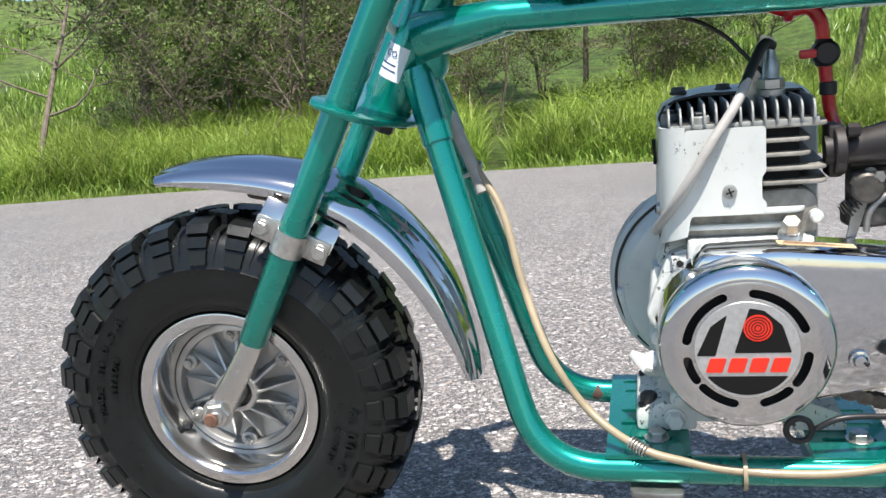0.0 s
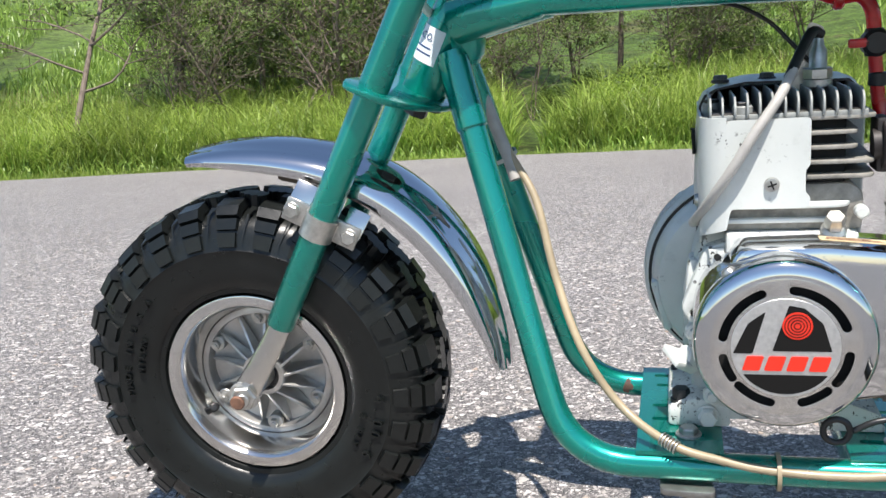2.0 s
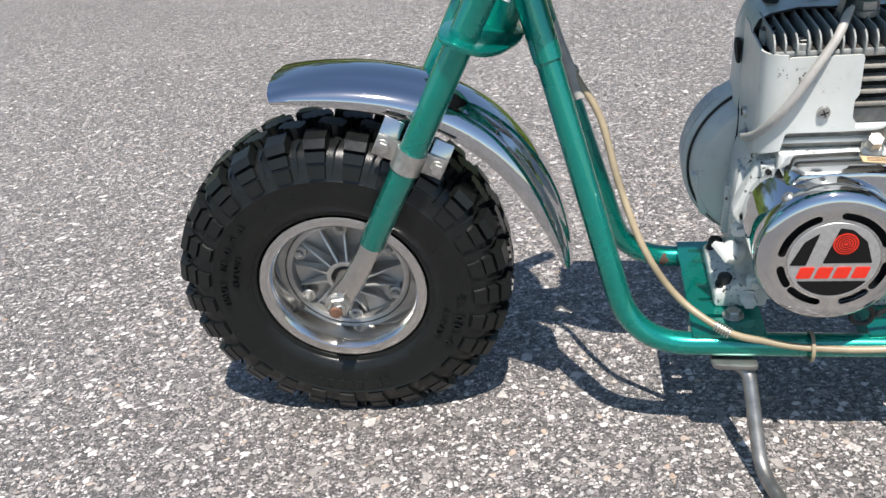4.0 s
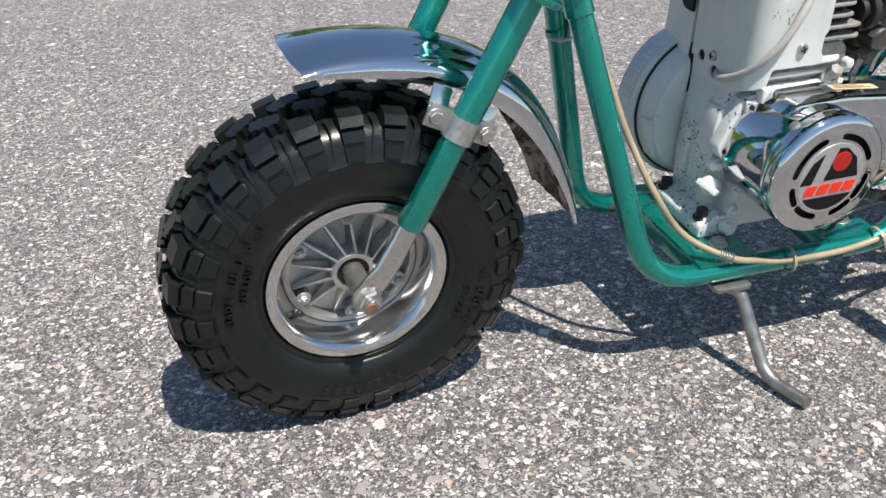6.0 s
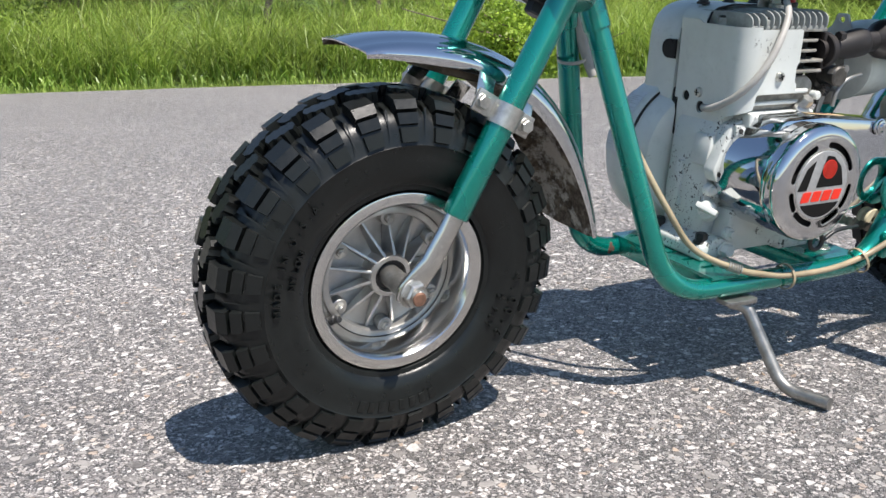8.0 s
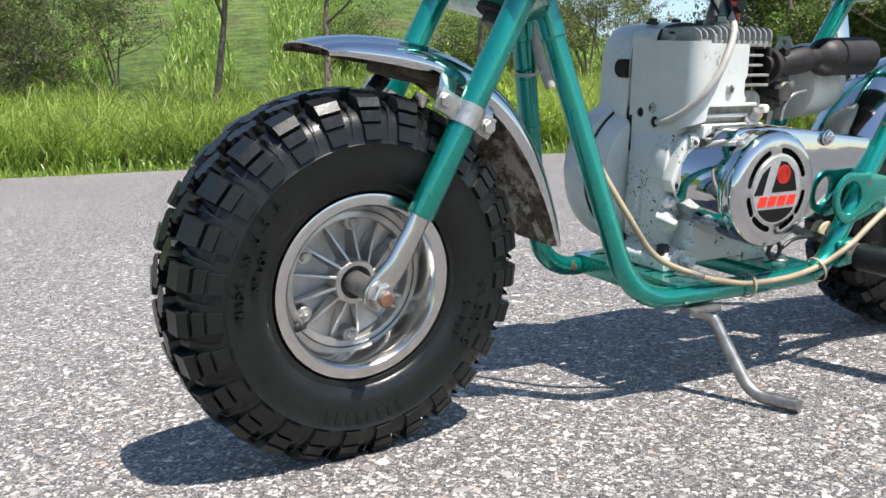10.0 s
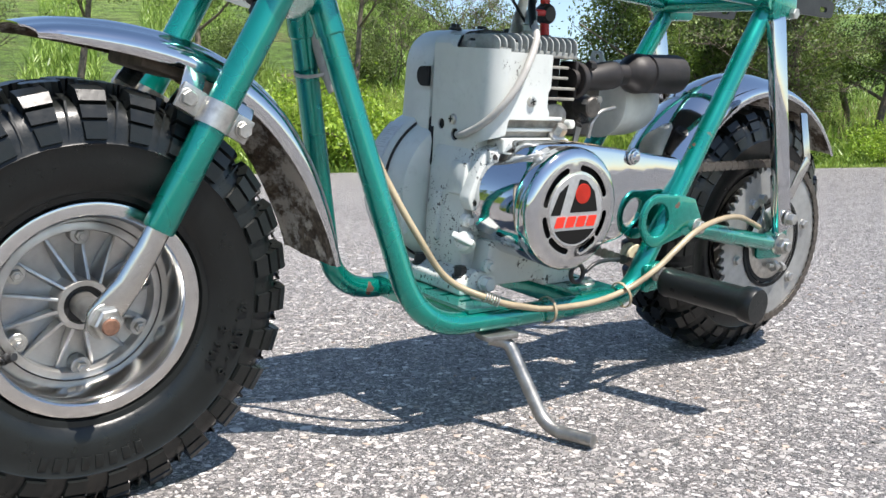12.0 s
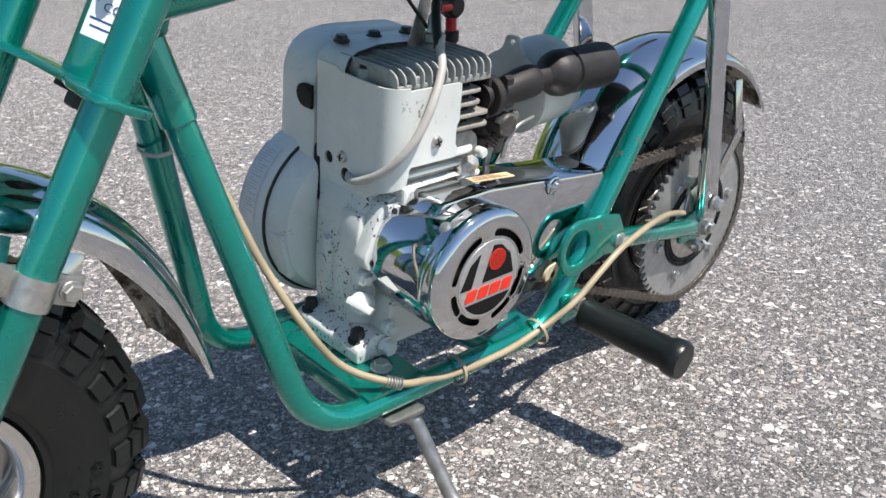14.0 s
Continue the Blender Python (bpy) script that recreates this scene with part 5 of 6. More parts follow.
# spark plug, its earthing strap, lead
plug = part("spark_plug", lathe([(0, 0), (0.012, 0), (0.012, 0.006), (0.009, 0.007), (0.009, 0.014), (0.0075, 0.016), (0.0072, 0.030), (0.0048, 0.034), (0.0036, 0.046), (0, 0.047)], 20), STEEL, bike, "spark plug with a plated shell", Matrix.Translation((0.534, 0.008, 0.451)))
part("plug_hex", hexbolt(0.0118, 0.009, Matrix.Translation((0.534, 0.008, 0.458))), STEEL, plug)
part("stop_strap", plate(round_poly([(-0.011, 0), (0.010, 0), (0.007, 0.060), (-0.006, 0.062)], 0.003, 2), 0.0012, (), Matrix.Translation((0.519, 0.022, 0.444)) @ Matrix.Rotation(radians(14), 4, "Y") @ pose(0, 0, 0, 90, 0, 0)), STEEL, bike, "flat steel stop strap beside the plug")
part("plug_boot", sweep(smooth_path([(0.536, 0.008, 0.494), (0.528, 0.002, 0.497), (0.518, -0.010, 0.482), (0.507, -0.027, 0.462)], 5), 0.0046, 12), BLACK, bike, "black rubber plug boot")
part("plug_lead", sweep(smooth_path([(0.511, -0.022, 0.468), (0.498, -0.043, 0.448), (0.479, -0.055, 0.422), (0.463, -0.057, 0.396), (0.448, -0.051, 0.372), (0.436, -0.034, 0.351), (0.4305, -0.010, 0.3375), (0.431, 0.006, 0.334), (0.442, 0.020, 0.3335)], 7), 0.0043, 14), WIRE, bike, "grey sleeved spark plug lead")
# blower data plate: a thin pale sheet bent along the housing, with printing that cannot be read
dp = lathe([(0.1022, 0.0), (0.1028, 0.0), (0.1028, 0.031), (0.1022, 0.031), (0.1022, 0.0)], 14, side(0.482, 0.127, 0.262), (128, 178))
data_plate = part("data_plate", dp, plain("pale_plate", (0.56, 0.58, 0.58), 0.42, 0.1, 0.1, 60, 0), bike, "pale worn data plate with fine printing", BOWL)
for i in range(24):
    a = 132.5 + 1.75 * i
    c0, c1 = 0.005 + 0.0025 * (i % 5 == 1), (0.026, 0.021, 0.0245, 0.016, 0.0255, 0.012)[i % 6]
    part("print_line", lathe([(0.1029, c0), (0.1030, c0), (0.1030, c1), (0.1029, c1)], 2, side(0.482, 0.127, 0.262), (a, a + 0.45)), GREYINK, data_plate, "", BOWL)
for c in (0.0025, 0.0285):
    part("print_frame", lathe([(0.1029, c), (0.1030, c), (0.1030, c + 0.0007), (0.1029, c + 0.0007)], 12, side(0.482, 0.127, 0.262), (130, 176)), GREYINK, data_plate, "", BOWL)

# -- chrome clutch cover and chain guard --
drum = lathe([(0.0655, -0.030), (0.0680, -0.028), (0.0680, 0.043), (0.0672, 0.0455), (0.0668, 0.0470), (0.0690, 0.0482), (0.0697, 0.0505), (0.0697, 0.0600), (0.0688, 0.0650), (0.0665, 0.0680), (0.0630, 0.0700), (0.0590, 0.0711), (0.0565, 0.0714), (0.0560, 0.066)], 80, side(CC[0], -0.058, CC[1]))
cover = part("clutch_cover", drum, CHROME, bike, "chromed round clutch cover with curved vent slots")
face_slots = [slot2(0, 0, 0.0435, 0.0505, a - w, a + w, 10) for a, w in ((52, 31), (141, 29), (-22, 15), (-61, 13), (-120, 17), (-158, 11))]
part("cover_face", plate(circle2(0, 0, 0.0566, 64), 0.0016, face_slots, side(CC[0], -0.1278, CC[1]), 0.0003), RIMMETAL, cover, "polished metal face")
part("badge_plate", disc(0.0405, 0.0007, 0.0003, 56, side(CC[0], -0.1293, CC[1])), BADGE, cover, "brushed aluminium badge")
# near-black backing that paints the shade inside the vent slots
part("cover_slot_shade", disc(0.055, 0.002, 0, 40, side(CC[0], -0.116, CC[1])), DARK, cover)
# badge: charcoal fields, red ring mark, slanted red word shapes
M0 = side(CC[0], -0.1299, CC[1]) @ Matrix.Diagonal((1.13, 1.13, 1.0, 1.0))
part("badge_field", plate(round_poly([(-0.0345, -0.004), (-0.0245, 0.018), (-0.013, 0.0265), (-0.0215, -0.004)], 0.001, 2), 0.0005, (), M0), BADGEDARK, cover)
part("badge_field", plate(round_poly([(-0.0085, -0.002), (0.002, 0.031), (0.012, 0.029), (0.024, 0.018), (0.030, -0.002)], 0.001, 2), 0.0005, (), M0), BADGEDARK, cover)
part("badge_field", plate([(-0.027, -0.0195)] + circle2(0, 0, 0.0338, 12, 216, 324) + [(0.027, -0.0195)], 0.0005, (), M0), BADGEDARK, cover)
part("badge_disc", disc(0.0098, 0.0006, 0, 32, M0 @ Matrix.Translation((0.0075, 0.0165, 0.0004))), BADGERED, cover, "red ring mark")
for r in (0.0022, 0.0042, 0.0062, 0.0082):
    part("badge_ring", lathe([(r - 0.0003, 0), (r + 0.0003, 0), (r + 0.0003, 0.0003), (r - 0.0003, 0.0003), (r - 0.0003, 0)], 28, M0 @ Matrix.Translation((0.0075, 0.0165, 0.0010))), BADGEDARK, cover)


# the maker's word as four plain slanted blocks
for i in range(4):
    x = -0.0285 + 0.0145 * i
    part("badge_mark", plate(round_poly([(x, -0.0165), (x + 0.0115, -0.0165), (x + 0.0148, -0.0058), (x + 0.0033, -0.0058)], 0.0014, 3), 0.0006, (), M0 @ Matrix.Translation((0, 0.0, 0.0003))), BADGERED, cover, "slanted red badge block")
# guard body running back
guard = round_poly([(0.466, 0.3325), (0.530, 0.3335), (0.600, 0.3265), (0.660, 0.3190), (0.724, 0.3125), (0.728, 0.262), (0.690, 0.256), (0.664, 0.246), (0.646, 0.228), (0.620, 0.213), (0.55, 0.200), (0.500, 0.1945), (0.470, 0.205), (0.450, 0.235), (0.447, 0.285), (0.456, 0.315)], 0.008, 4)
part("chain_guard", solid(guard, -0.0905, -0.024, 0.0065), CHROME, bike, "chromed chain guard")
screw_shape = [(0, 0.0), (0.0088, 0.0), (0.0080, 0.003), (0.006, 0.0035), (0.0045, 0.006), (0, 0.007)]
part("cover_screw", lathe(screw_shape, 20), CHROME, cover, "", side(0.6270, -0.0930, 0.3160))
part("guard_boss", lathe([(0, 0.0), (0.0105, 0.0), (0.0100, 0.0015), (0.0075, 0.003), (0, 0.003)], 24), CHROME, cover, "", side(0.6270, -0.0915, 0.3160))
part("cover_screw", lathe([(0, 0), (0.0062, 0), (0.0060, 0.0015), (0.0042, 0.0040), (0, 0.0048)], 18), STEEL, cover, "", Matrix.Translation((CC[0] + 0.0690 * math.cos(radians(126)), -0.106, CC[1] + 0.0675 * math.sin(radians(126)))) @ Matrix.Rotation(radians(90 - 126), 4, "Y"))
part("cover_screw", lathe(screw_shape, 20), CHROME, cover, "", side(0.588, -0.0910, 0.2385))
part("warning_label", plate(round_poly([(0, 0), (0.062, 0), (0.062, 0.013), (0, 0.013)], 0.001, 2), 0.0004, (), Matrix.Translation((0.528, -0.069, 0.3338)) @ Matrix.Rotation(radians(5.7), 4, "Y")), OLDLABEL, cover, "yellowed paper label")
for i in range(3):
    part("print_line", box(0.05 - 0.008 * i, 0.0014, 0.0003, 0, Matrix.Translation((0.557 - 0.003 * i, -0.0655 + 0.0032 * i, 0.3314 + 0.0003 * i)) @ Matrix.Rotation(radians(5.7), 4, "Y")), RUST, cover)
part("hanging_loop", join(sweep(smooth_path([(0.540 + 0.0105 * math.cos(a), -0.098, 0.179 + 0.0105 * math.sin(a)) for a in (k * math.pi / 4 for k in range(9))], 3), 0.0028, 10), sweep(smooth_path([(0.553, -0.098, 0.180), (0.575, -0.098, 0.190), (0.62, -0.09, 0.188)], 5), 0.0026, 10)), BLACK, bike, "black rubber strap loop")
part("pull_wheel", join(lathe([(0.004, 0), (0.0135, 0), (0.015, 0.003), (0.012, 0.0065), (0.012, 0.0095), (0.015, 0.013), (0.0135, 0.016), (0.004, 0.016)], 24)), CREAM, bike, "cream nylon chain roller", side(0.679, -0.052, 0.184))

# -- rear sprocket, chain, brake --
SP = (WHEELBASE, 0.182)
teeth = []
for i in range(58):
    a = 360 * i / 58
    for da, r in ((-1.9, 0.1135), (-0.8, 0.1205), (0.8, 0.1205), (1.9, 0.1135)):
        teeth.append((r * math.cos(radians(a + da)), r * math.sin(radians(a + da))))
sprocket = part("rear_sprocket", plate(teeth, 0.005, [circle2(0, 0, 0.064, 40)], side(SP[0], -0.0695, SP[1])), plain("dull_zinc", (0.42, 0.42, 0.41), 0.45, 0.75, 0.15, 50, 0.15), bike, "large dull steel rear sprocket")
part("brake_drum", lathe([(0.060, 0), (0.060, 0.012), (0.054, 0.018), (0.040, 0.021), (0.018, 0.021), (0.016, 0.032), (0.0, 0.032)], 40, side(SP[0], -0.0600, SP[1])), STEEL, bike, "steel brake drum")
part("sprocket_ring", lathe([(0.064, 0.0), (0.069, 0.001), (0.069, 0.0025), (0.064, 0.003)], 40, side(SP[0], -0.0742, SP[1])), DARK, sprocket)
for i in range(6):
    a = radians(60 * i + 15)
    part("sprocket_bolt", hexbolt(0.0068, 0.006, side(SP[0] + 0.084 * math.cos(a), -0.0745, SP[1] + 0.084 * math.sin(a)), 0.0085), STEEL, sprocket)
part("sprocket_backing", lathe([(0.030, 0), (0.062, 0), (0.062, 0.014), (0.030, 0.014)], 30, side(SP[0], -0.062, SP[1])), DARK, sprocket)
part("brake_lever", join(sweep([Vector((0.936, -0.072, 0.246)), Vector((0.951, -0.078, 0.205)), Vector((0.956, -0.082, 0.172))], 0.005, 10), hexbolt(0.0075, 0.012, side(0.936, -0.070, 0.249))), STEEL, bike)
# chain: alternate inner and outer links along its loop
pitch = 0.0127
r_big, r_small, small = 0.1185, 0.031, Vector((0.495, 0.262))
big = Vector(SP)
dd = small - big
dist = dd.length
base = math.atan2(dd.y, dd.x)
off = math.acos((r_big - r_small) / dist)
a_up, a_dn = base - off, base + off
loop = []
n_arc = int(r_big * (2 * math.pi - 2 * off) / pitch)
for i in range(n_arc + 1):
    a = a_dn + (2 * math.pi - 2 * off) * i / n_arc
    loop.append(big + r_big * Vector((math.cos(a), math.sin(a))))
p0, p1 = loop[-1], small + r_small * Vector((math.cos(a_up), math.sin(a_up)))
k = int((p1 - p0).length / pitch)
loop += [p0.lerp(p1, i / k) for i in range(1, k)]
p0, p1 = small + r_small * Vector((math.cos(a_dn), math.sin(a_dn))), loop[0]
via = Vector((0.682, 0.1715))
for q0, q1 in ((p0, via), (via, p1)):
    k = int((q1 - q0).length / pitch)
    loop += [q0.lerp(q1, i / k) for i in range(0, k)]
link_shape = [(0.0, -0.0054), (0.0127 * 0.5, -0.0040), (0.0127, -0.0054)] + circle2(0.0127, 0, 0.0068, 4, -60, 60) + [(0.0127 * 0.5, 0.0040)] + circle2(0, 0, 0.0068, 4, 120, 240)
link_mesh = join(plate(link_shape, 0.0012, (), Matrix.Translation((0, 0, 0.0045))), plate(link_shape, 0.0012, (), Matrix.Translation((0, 0, -0.0057))), disc(0.0038, 0.0120, 0, 8, Matrix.Translation((0, 0, -0.0060))))
CHAINMAT = plain("oily_chain", (0.17, 0.15, 0.13), 0.38, 0.8, 0.35, 120, 0.1)
bmesh.ops.recalc_face_normals(link_mesh, faces=link_mesh.faces)
link_data = mesh_of(link_mesh, "chain_link", CHAINMAT)
chain = part("drive_chain", sweep([Vector((p.x, -0.0715, p.y)) for p in loop] + [Vector((loop[0].x, -0.0715, loop[0].y))], 0.0018, 6), CHAINMAT, bike, "oily roller chain")
for a, b in zip(loop, loop[1:] + loop[:1]):
    o = new("chain_link", link_data)
    o.parent = chain
    o.matrix_basis = side(a.x, -0.0715, a.y) @ Matrix.Rotation(math.atan2(b.y - a.y, b.x - a.x), 4, "Z")

# -- exhaust, carburettor, air cleaner --
CANGREY = plain("grey_painted_can", (0.46, 0.48, 0.45), 0.42, 0, 0.15, 30, 0.1)
pipe = [(0.572, 0.404, 0.013), (0.590, 0.405, 0.013), (0.600, 0.4065, 0.0150), (0.620, 0.4100, 0.0175), (0.634, 0.4125, 0.0180), (0.6405, 0.4132, 0.0168), (0.643, 0.4135, 0.0140), (0.656, 0.4145, 0.0138), (0.661, 0.4150, 0.0185), (0.667, 0.4155, 0.0235), (0.676, 0.4160, 0.0256), (0.6855, 0.4165, 0.0252), (0.6870, 0.4165, 0.0225), (0.690, 0.4165, 0.0225), (0.6915, 0.4165, 0.0248), (0.718, 0.4175, 0.0252), (0.741, 0.4180, 0.0256), (0.747, 0.4180, 0.0245), (0.749, 0.4180, 0.0190)]
exhaust = part("exhaust", sweep([(0.572 + (x - 0.572) * 1.08, -0.028 - 0.05 * (x - 0.572), z) for x, z, r in pipe], [r for x, z, r in pipe], 28), EXHAUST, bike, "heat-blackened bulbous exhaust pipe")
part("exhaust_mouth", disc(0.018, 0.0015, 0, 20, pose(0.7634, -0.0370, 0.4180, 0, 90, 0)), DARK, exhaust)
part("exhaust_collar", join(disc(0.021, 0.009, 0.001, 24, pose(0.578, -0.029, 0.404, 0, 90, 0)), hexbolt(0.006, 0.010, pose(0.587, -0.043, 0.422, 0, 90, 0)), box(0.012, 0.030, 0.045, 0.003, pose(0.580, -0.02, 0.404))), EXHAUST, bike)
part("air_cleaner", lathe([(0, 0), (0.040, 0), (0.047, 0.004), (0.049, 0.012), (0.052, 0.05), (0.050, 0.072), (0.042, 0.081), (0, 0.082)], 36, pose(0.692, 0.036, 0.378, 0, 84, 6)), CANGREY, bike, "pale grey round air cleaner can with a ring of holes")
part("cleaner_flange", plate(round_poly(circle2(0, 0, 0.050, 24, 110, 430) + [(0.012, 0.054), (0.008, 0.066), (-0.008, 0.066), (-0.012, 0.054)], 0.003, 2), 0.004, [circle2(0, 0.058, 0.004, 10)], pose(0.686, 0.034, 0.378, 0, 84, 6) @ Matrix.Rotation(radians(90), 4, "Z"), 0.0008), CANGREY, bike)
for i in range(14):
    a = 2 * math.pi * i / 14
    part("cleaner_hole", disc(0.0035, 0.0008, 0, 10, pose(0.692, 0.036, 0.378, 0, 84, 6) @ Matrix.Translation((0.034 * math.cos(a), 0.034 * math.sin(a), 0.0816))), DARK, bike)
carb = part("carburettor", join(disc(0.018, 0.034, 0.003, 20, pose(0.612, -0.002, 0.352)), box(0.052, 0.03, 0.026, 0.004, pose(0.622, 0.006, 0.388)), disc(0.013, 0.028, 0.002, 16, pose(0.604, -0.014, 0.372, 90, 0, 0)), disc(0.022, 0.020, 0.003, 20, pose(0.612, -0.002, 0.334))), GREASY_AND_SHADE, bike, "small grease-darkened carburettor")
part("throttle_spring", join(*[disc(0.006, 0.0014, 0, 10, pose(0.590 + 0.0024 * i, -0.030, 0.350 + 0.003 * i, 0, 40, 0)) for i in range(9)]), BLACK, carb)
part("throttle_arm", join(sweep(smooth_path([(0.604, -0.036, 0.334), (0.607, -0.037, 0.352), (0.622, -0.036, 0.366), (0.650, -0.034, 0.372)], 5), 0.0028, 10), hexbolt(0.006, 0.008, side(0.597, -0.032, 0.376)), hexbolt(0.0055, 0.008, side(0.613, -0.034, 0.381))), DARKSTEEL, carb)
part("carb_arm", plate(round_poly([(0.590, 0.318), (0.597, 0.320), (0.606, 0.350), (0.616, 0.384), (0.610, 0.388), (0.603, 0.384), (0.596, 0.352)], 0.003, 2), 0.003, [circle2(0.609, 0.381, 0.0016, 8)], side(0, -0.020, 0)), DARKSTEEL, carb, "flat grey governor arm")
part("return_spring", join(*[lathe([(0.0042, -0.0006), (0.0052, 0), (0.0042, 0.0006), (0.0034, 0)], 12, pose(0.585 + 0.0022 * i, -0.030, 0.352 + 0.0014 * i, 0, 58, 0)) for i in range(10)]), GREASY_AND_SHADE, carb)

# -- fuel tank and hose --
def tank():
    bm = box(0.262, 0.165, 0.165, 0.034, None, 6)
    for v in bm.verts:
        if v.co.z > 0.0:
            v.co.x -= 0.03 * v.co.z / 0.08
            v.co.x *= 1 + 0.06 * v.co.z / 0.08
    return bm


tk = part("fuel_tank", tank(), TEAL, bike, "glossy teal fuel tank with a welded seam", pose(0.472, 0, 0.634))
part("tank_seam", plate(round_poly([(-0.137, -0.087), (0.137, -0.087), (0.137, 0.087), (-0.137, 0.087)], 0.036, 6), 0.004, (), pose(0.470, 0, 0.604), 0.0012), TEAL, tk)
for x in (0.375, 0.500):
    part("tank_pad", box(0.032, 0.13, 0.010, 0.003, pose(x, 0, 0.5545)), BLACK, tk, "black rubber pad")
part("tank_strap", box(0.20, 0.024, 0.004, 0.0006, pose(0.455, -0.02, 0.5555)), STEEL, tk)
part("tank_badge", plate(round_poly([(0, 0), (0.05, 0), (0.05, 0.02), (0, 0.02)], 0.002, 2), 0.0006, (), side(0.41, -0.0835, 0.617)), PAPER, tk)
part("seat", box(0.20, 0.18, 0.060, 0.02, pose(0.700, 0, 0.590), 4), BLACK, bike, "black padded seat")
hose = part("fuel_hose", sweep(smooth_path([(0.535, 0.03, 0.530), (0.552, 0.034, 0.5235), (0.570, 0.036, 0.524), (0.580, 0.037, 0.512), (0.583, 0.037, 0.492)], 6), 0.0062, 14), RED, bike, "bright red fuel hose")
part("fuel_valve", join(disc(0.012, 0.020, 0.003, 20, pose(0.584, 0.047, 0.4835, 90, 0, 0)), disc(0.0078, 0.024, 0.001, 14, pose(0.5832, 0.037, 0.472)), disc(0.0078, 0.012, 0.001, 14, pose(0.587, 0.037, 0.446))), BLACK, hose, "black inline fuel valve")
part("hose_tail", sweep(smooth_path([(0.5835, 0.037, 0.480), (0.586, 0.037, 0.455), (0.590, 0.036, 0.425), (0.600, 0.03, 0.405)], 6), 0.0060, 12), RED, hose)
part("valve_lever", box(0.018, 0.006, 0.008, 0.002, pose(0.570, 0.030, 0.484)), RED, hose)
part("hose_clip", disc(0.0115, 0.009, 0.002, 14, pose(0.548, 0.034, 0.5245, 0, 90, 0)), RED, hose)

# -- cables --
tan = smooth_path([(0.232, 0.022, 0.47), (0.246, 0.021, 0.435), (0.262, 0.017, 0.400), (0.286, 0.0, 0.360), (0.305, -0.030, 0.295), (0.330, -0.060, 0.234), (0.365, -0.074, 0.184), (0.409, -0.101, 0.162), (0.450, -0.1050, 0.151), (0.4953, -0.1065, 0.1440), (0.56, -0.1085, 0.144), (0.615, -0.1105, 0.154), (0.655, -0.120, 0.177), (0.69, -0.121, 0.200), (0.73, -0.120, 0.222), (0.785, -0.115, 0.2335), (0.84, -0.105, 0.232), (0.885, -0.094, 0.221), (0.920, -0.087, 0.210)], 8)
cable = part("brake_cable", sweep(tan, 0.0038, 14), TAN, bike, "aged tan brake cable tied along the frame")
part("cable_wire", sweep(smooth_path([(0.918, -0.087, 0.210), (0.928, -0.084, 0.216), (0.936, -0.080, 0.236)], 5), 0.0014, 8), STEEL, cable)
part("grey_sleeve", sweep(smooth_path([(0.226, 0.022, 0.50), (0.236, 0.021, 0.462), (0.2575, 0.018, 0.402), (0.266, 0.012, 0.378)], 6), 0.0062, 12), WIRE, cable)


def tie(p, d, r, r2=None):
    fr = upper(p, Vector(p) + Vector(d))
    return lathe([(r, -0.0018), (r + 0.0013, -0.0018), (r + 0.0013, 0.0018), (r, 0.0018), (r, -0.0018)], 24, fr)


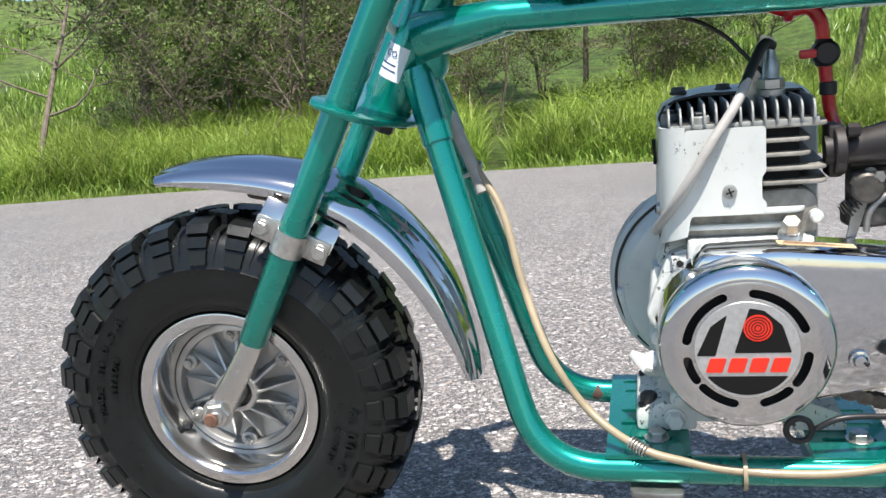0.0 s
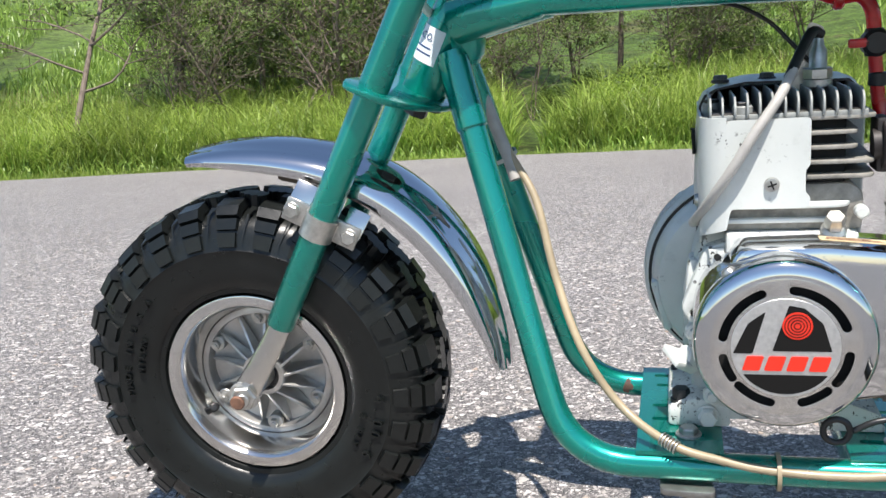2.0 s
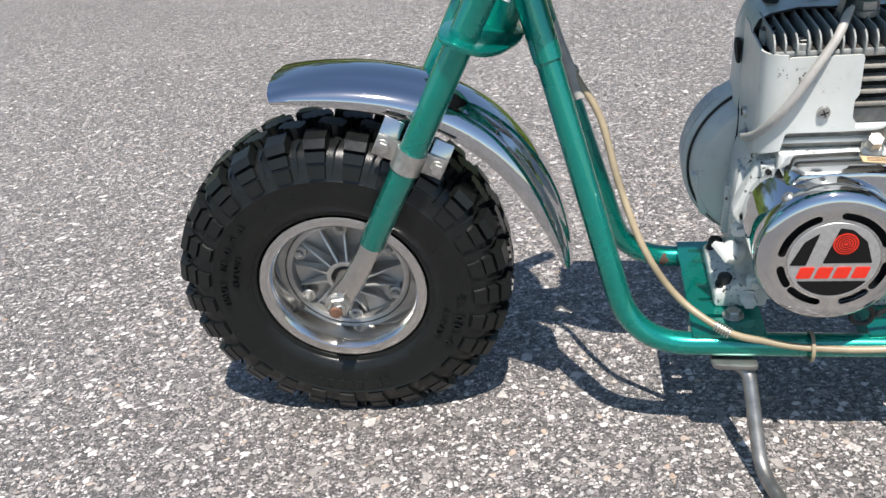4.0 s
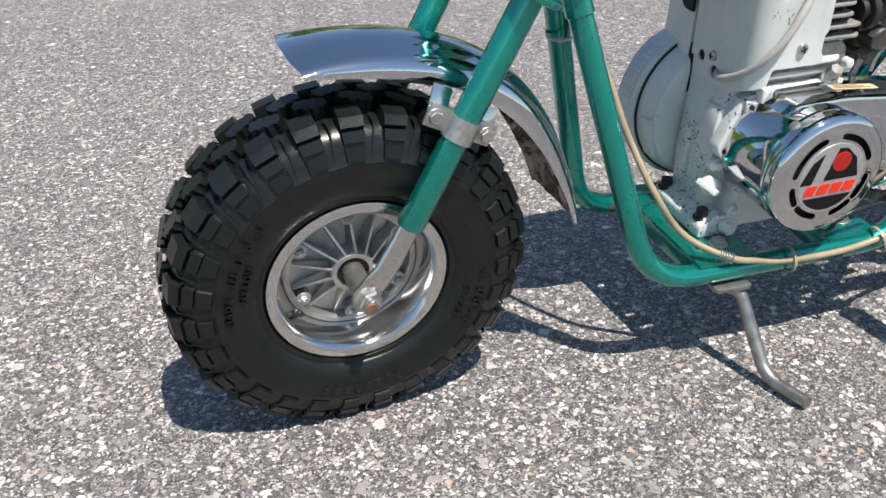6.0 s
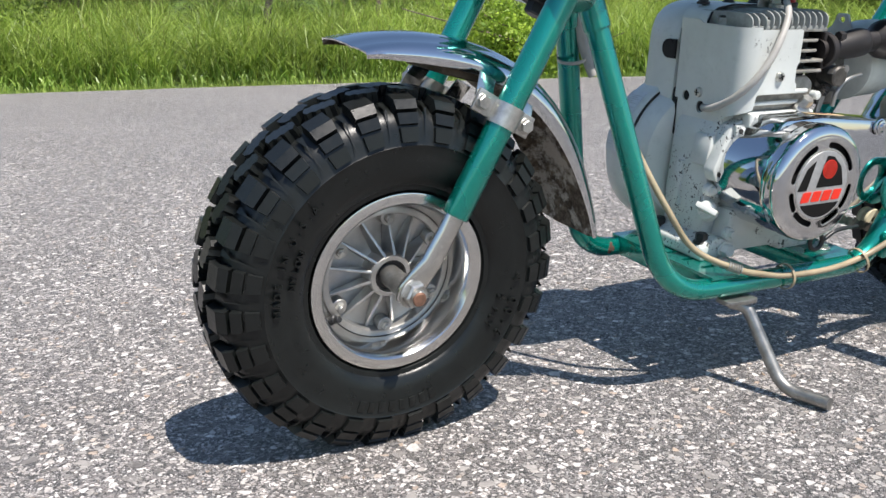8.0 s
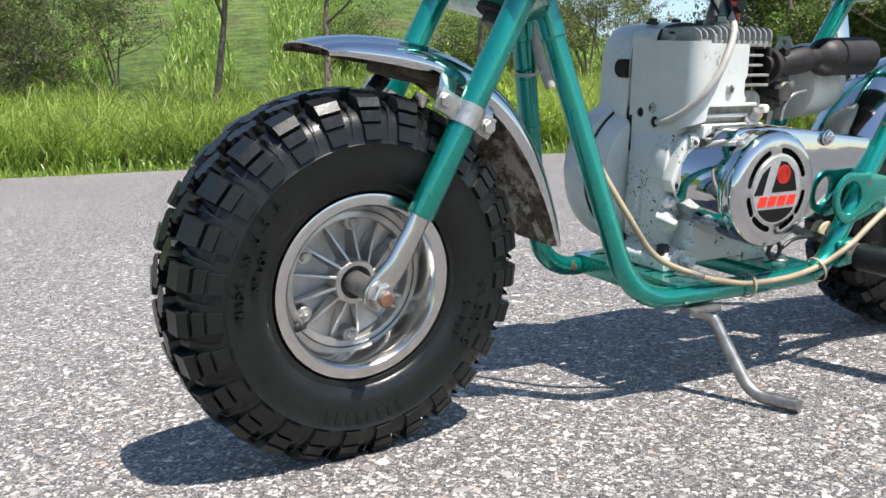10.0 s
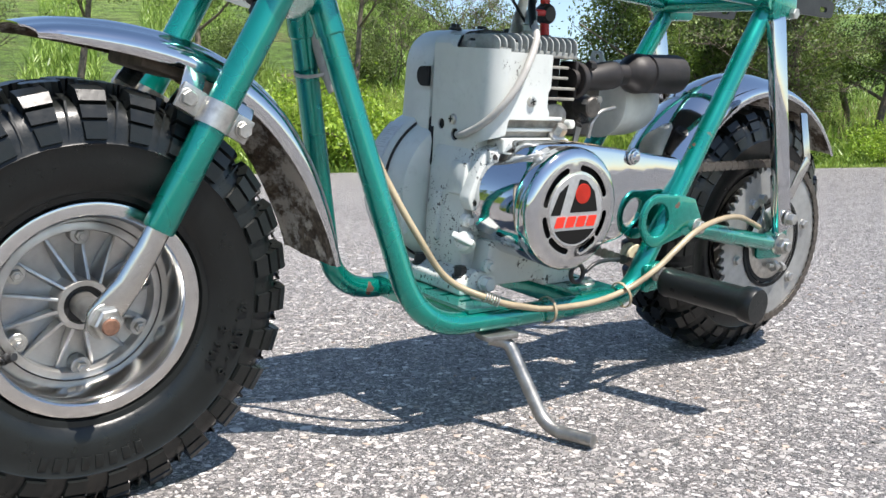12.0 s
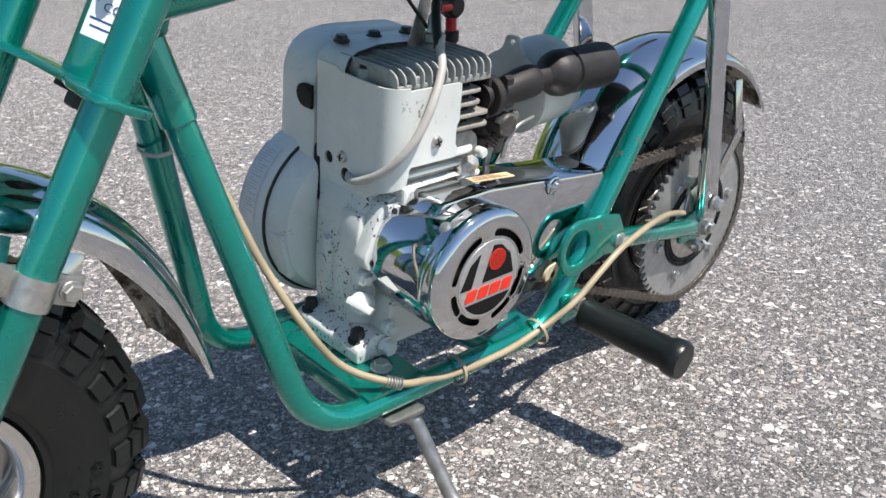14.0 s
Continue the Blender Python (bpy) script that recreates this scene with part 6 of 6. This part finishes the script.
part("cable_tie", tie((0.4953, -0.0975, 0.1395), (1, 0, 0), 0.0150), TAN, cable)
part("cable_tie", tie((0.615, -0.1045, 0.1465), (0.9, -0.05, 0.25), 0.0155), TAN, cable)
part("cable_tie", tie((0.2475, 0.030, 0.398), (-0.27, -0.21, 0.94), 0.0168), WIRE, cable)
part("cable_ferrule", join(*[disc(0.0062, 0.0016, 0.0004, 12, upper(Vector((0.400, -0.0965, 0.1655)) + Vector((0.0024 * i, -0.0014 * i, -0.0009 * i)), Vector((0.45, -0.124, 0.146)))) for i in range(6)]), STEEL, cable)
part("throttle_cable", sweep(smooth_path([(0.44, 0.02, 0.531), (0.47, 0.02, 0.523), (0.495, 0.018, 0.508), (0.512, 0.015, 0.49), (0.53, 0.014, 0.47)], 6), 0.0019, 10), BLACK, bike, "thin black throttle cable")
part("front_cable", sweep(smooth_path([(0.235, -0.03, 0.66), (0.215, -0.02, 0.60), (0.205, -0.028, 0.575), (0.196, -0.025, 0.55), (0.20, 0.0, 0.535)], 6), 0.0042, 10), plain("white_cable", (0.6, 0.6, 0.58), 0.45, 0, 0.1, 50, 0), bike, "off-white cable behind the fork")

# -- sticker on the head tube: white sheet, dark heading, bars for the rest --
HF = upper(HEAD_LOW, HEAD_TOP)
lean_in = HF.to_3x3().inverted() @ Vector((-0.62, -0.78, 0))
mid_a = math.degrees(math.atan2(lean_in.y, lean_in.x))


def on_head(z0, z1, a0, a1, r=0.0218):
    return lathe([(r - 0.0002, z0), (r, z0), (r, z1), (r - 0.0002, z1), (r - 0.0002, z0)], 8, HF, (mid_a + a0, mid_a + a1))


sticker = part("dealer_sticker", on_head(0.034, 0.067, -46, 46), PAPER, bike, "torn white paper sticker with dark print")
heading = bpy.data.curves.new("heading", "FONT")
heading.body, heading.size, heading.extrude, heading.align_x, heading.align_y = "CO.", 0.0088, 0.0001, "CENTER", "CENTER"
text_ob = new("tmp", heading)
text_mesh = bpy.data.meshes.new_from_object(text_ob.evaluated_get(bpy.context.evaluated_depsgraph_get()))
bpy.data.objects.remove(text_ob)
text_mesh.materials.clear()
text_mesh.materials.append(INK)
words = new("heading", text_mesh)
words.parent = sticker
words.matrix_basis = HF @ Matrix.Rotation(radians(mid_a + 4), 4, "Z") @ Matrix.Translation((0.0223, 0, 0.0578)) @ Matrix(((0, 0, 1, 0), (1, 0, 0, 0), (0, 1, 0, 0), (0, 0, 0, 1)))
part("print_line", on_head(0.0470, 0.0485, -36, 24, 0.0220), INK, sticker)
part("print_line", on_head(0.0415, 0.0430, -30, 28, 0.0220), INK, sticker)
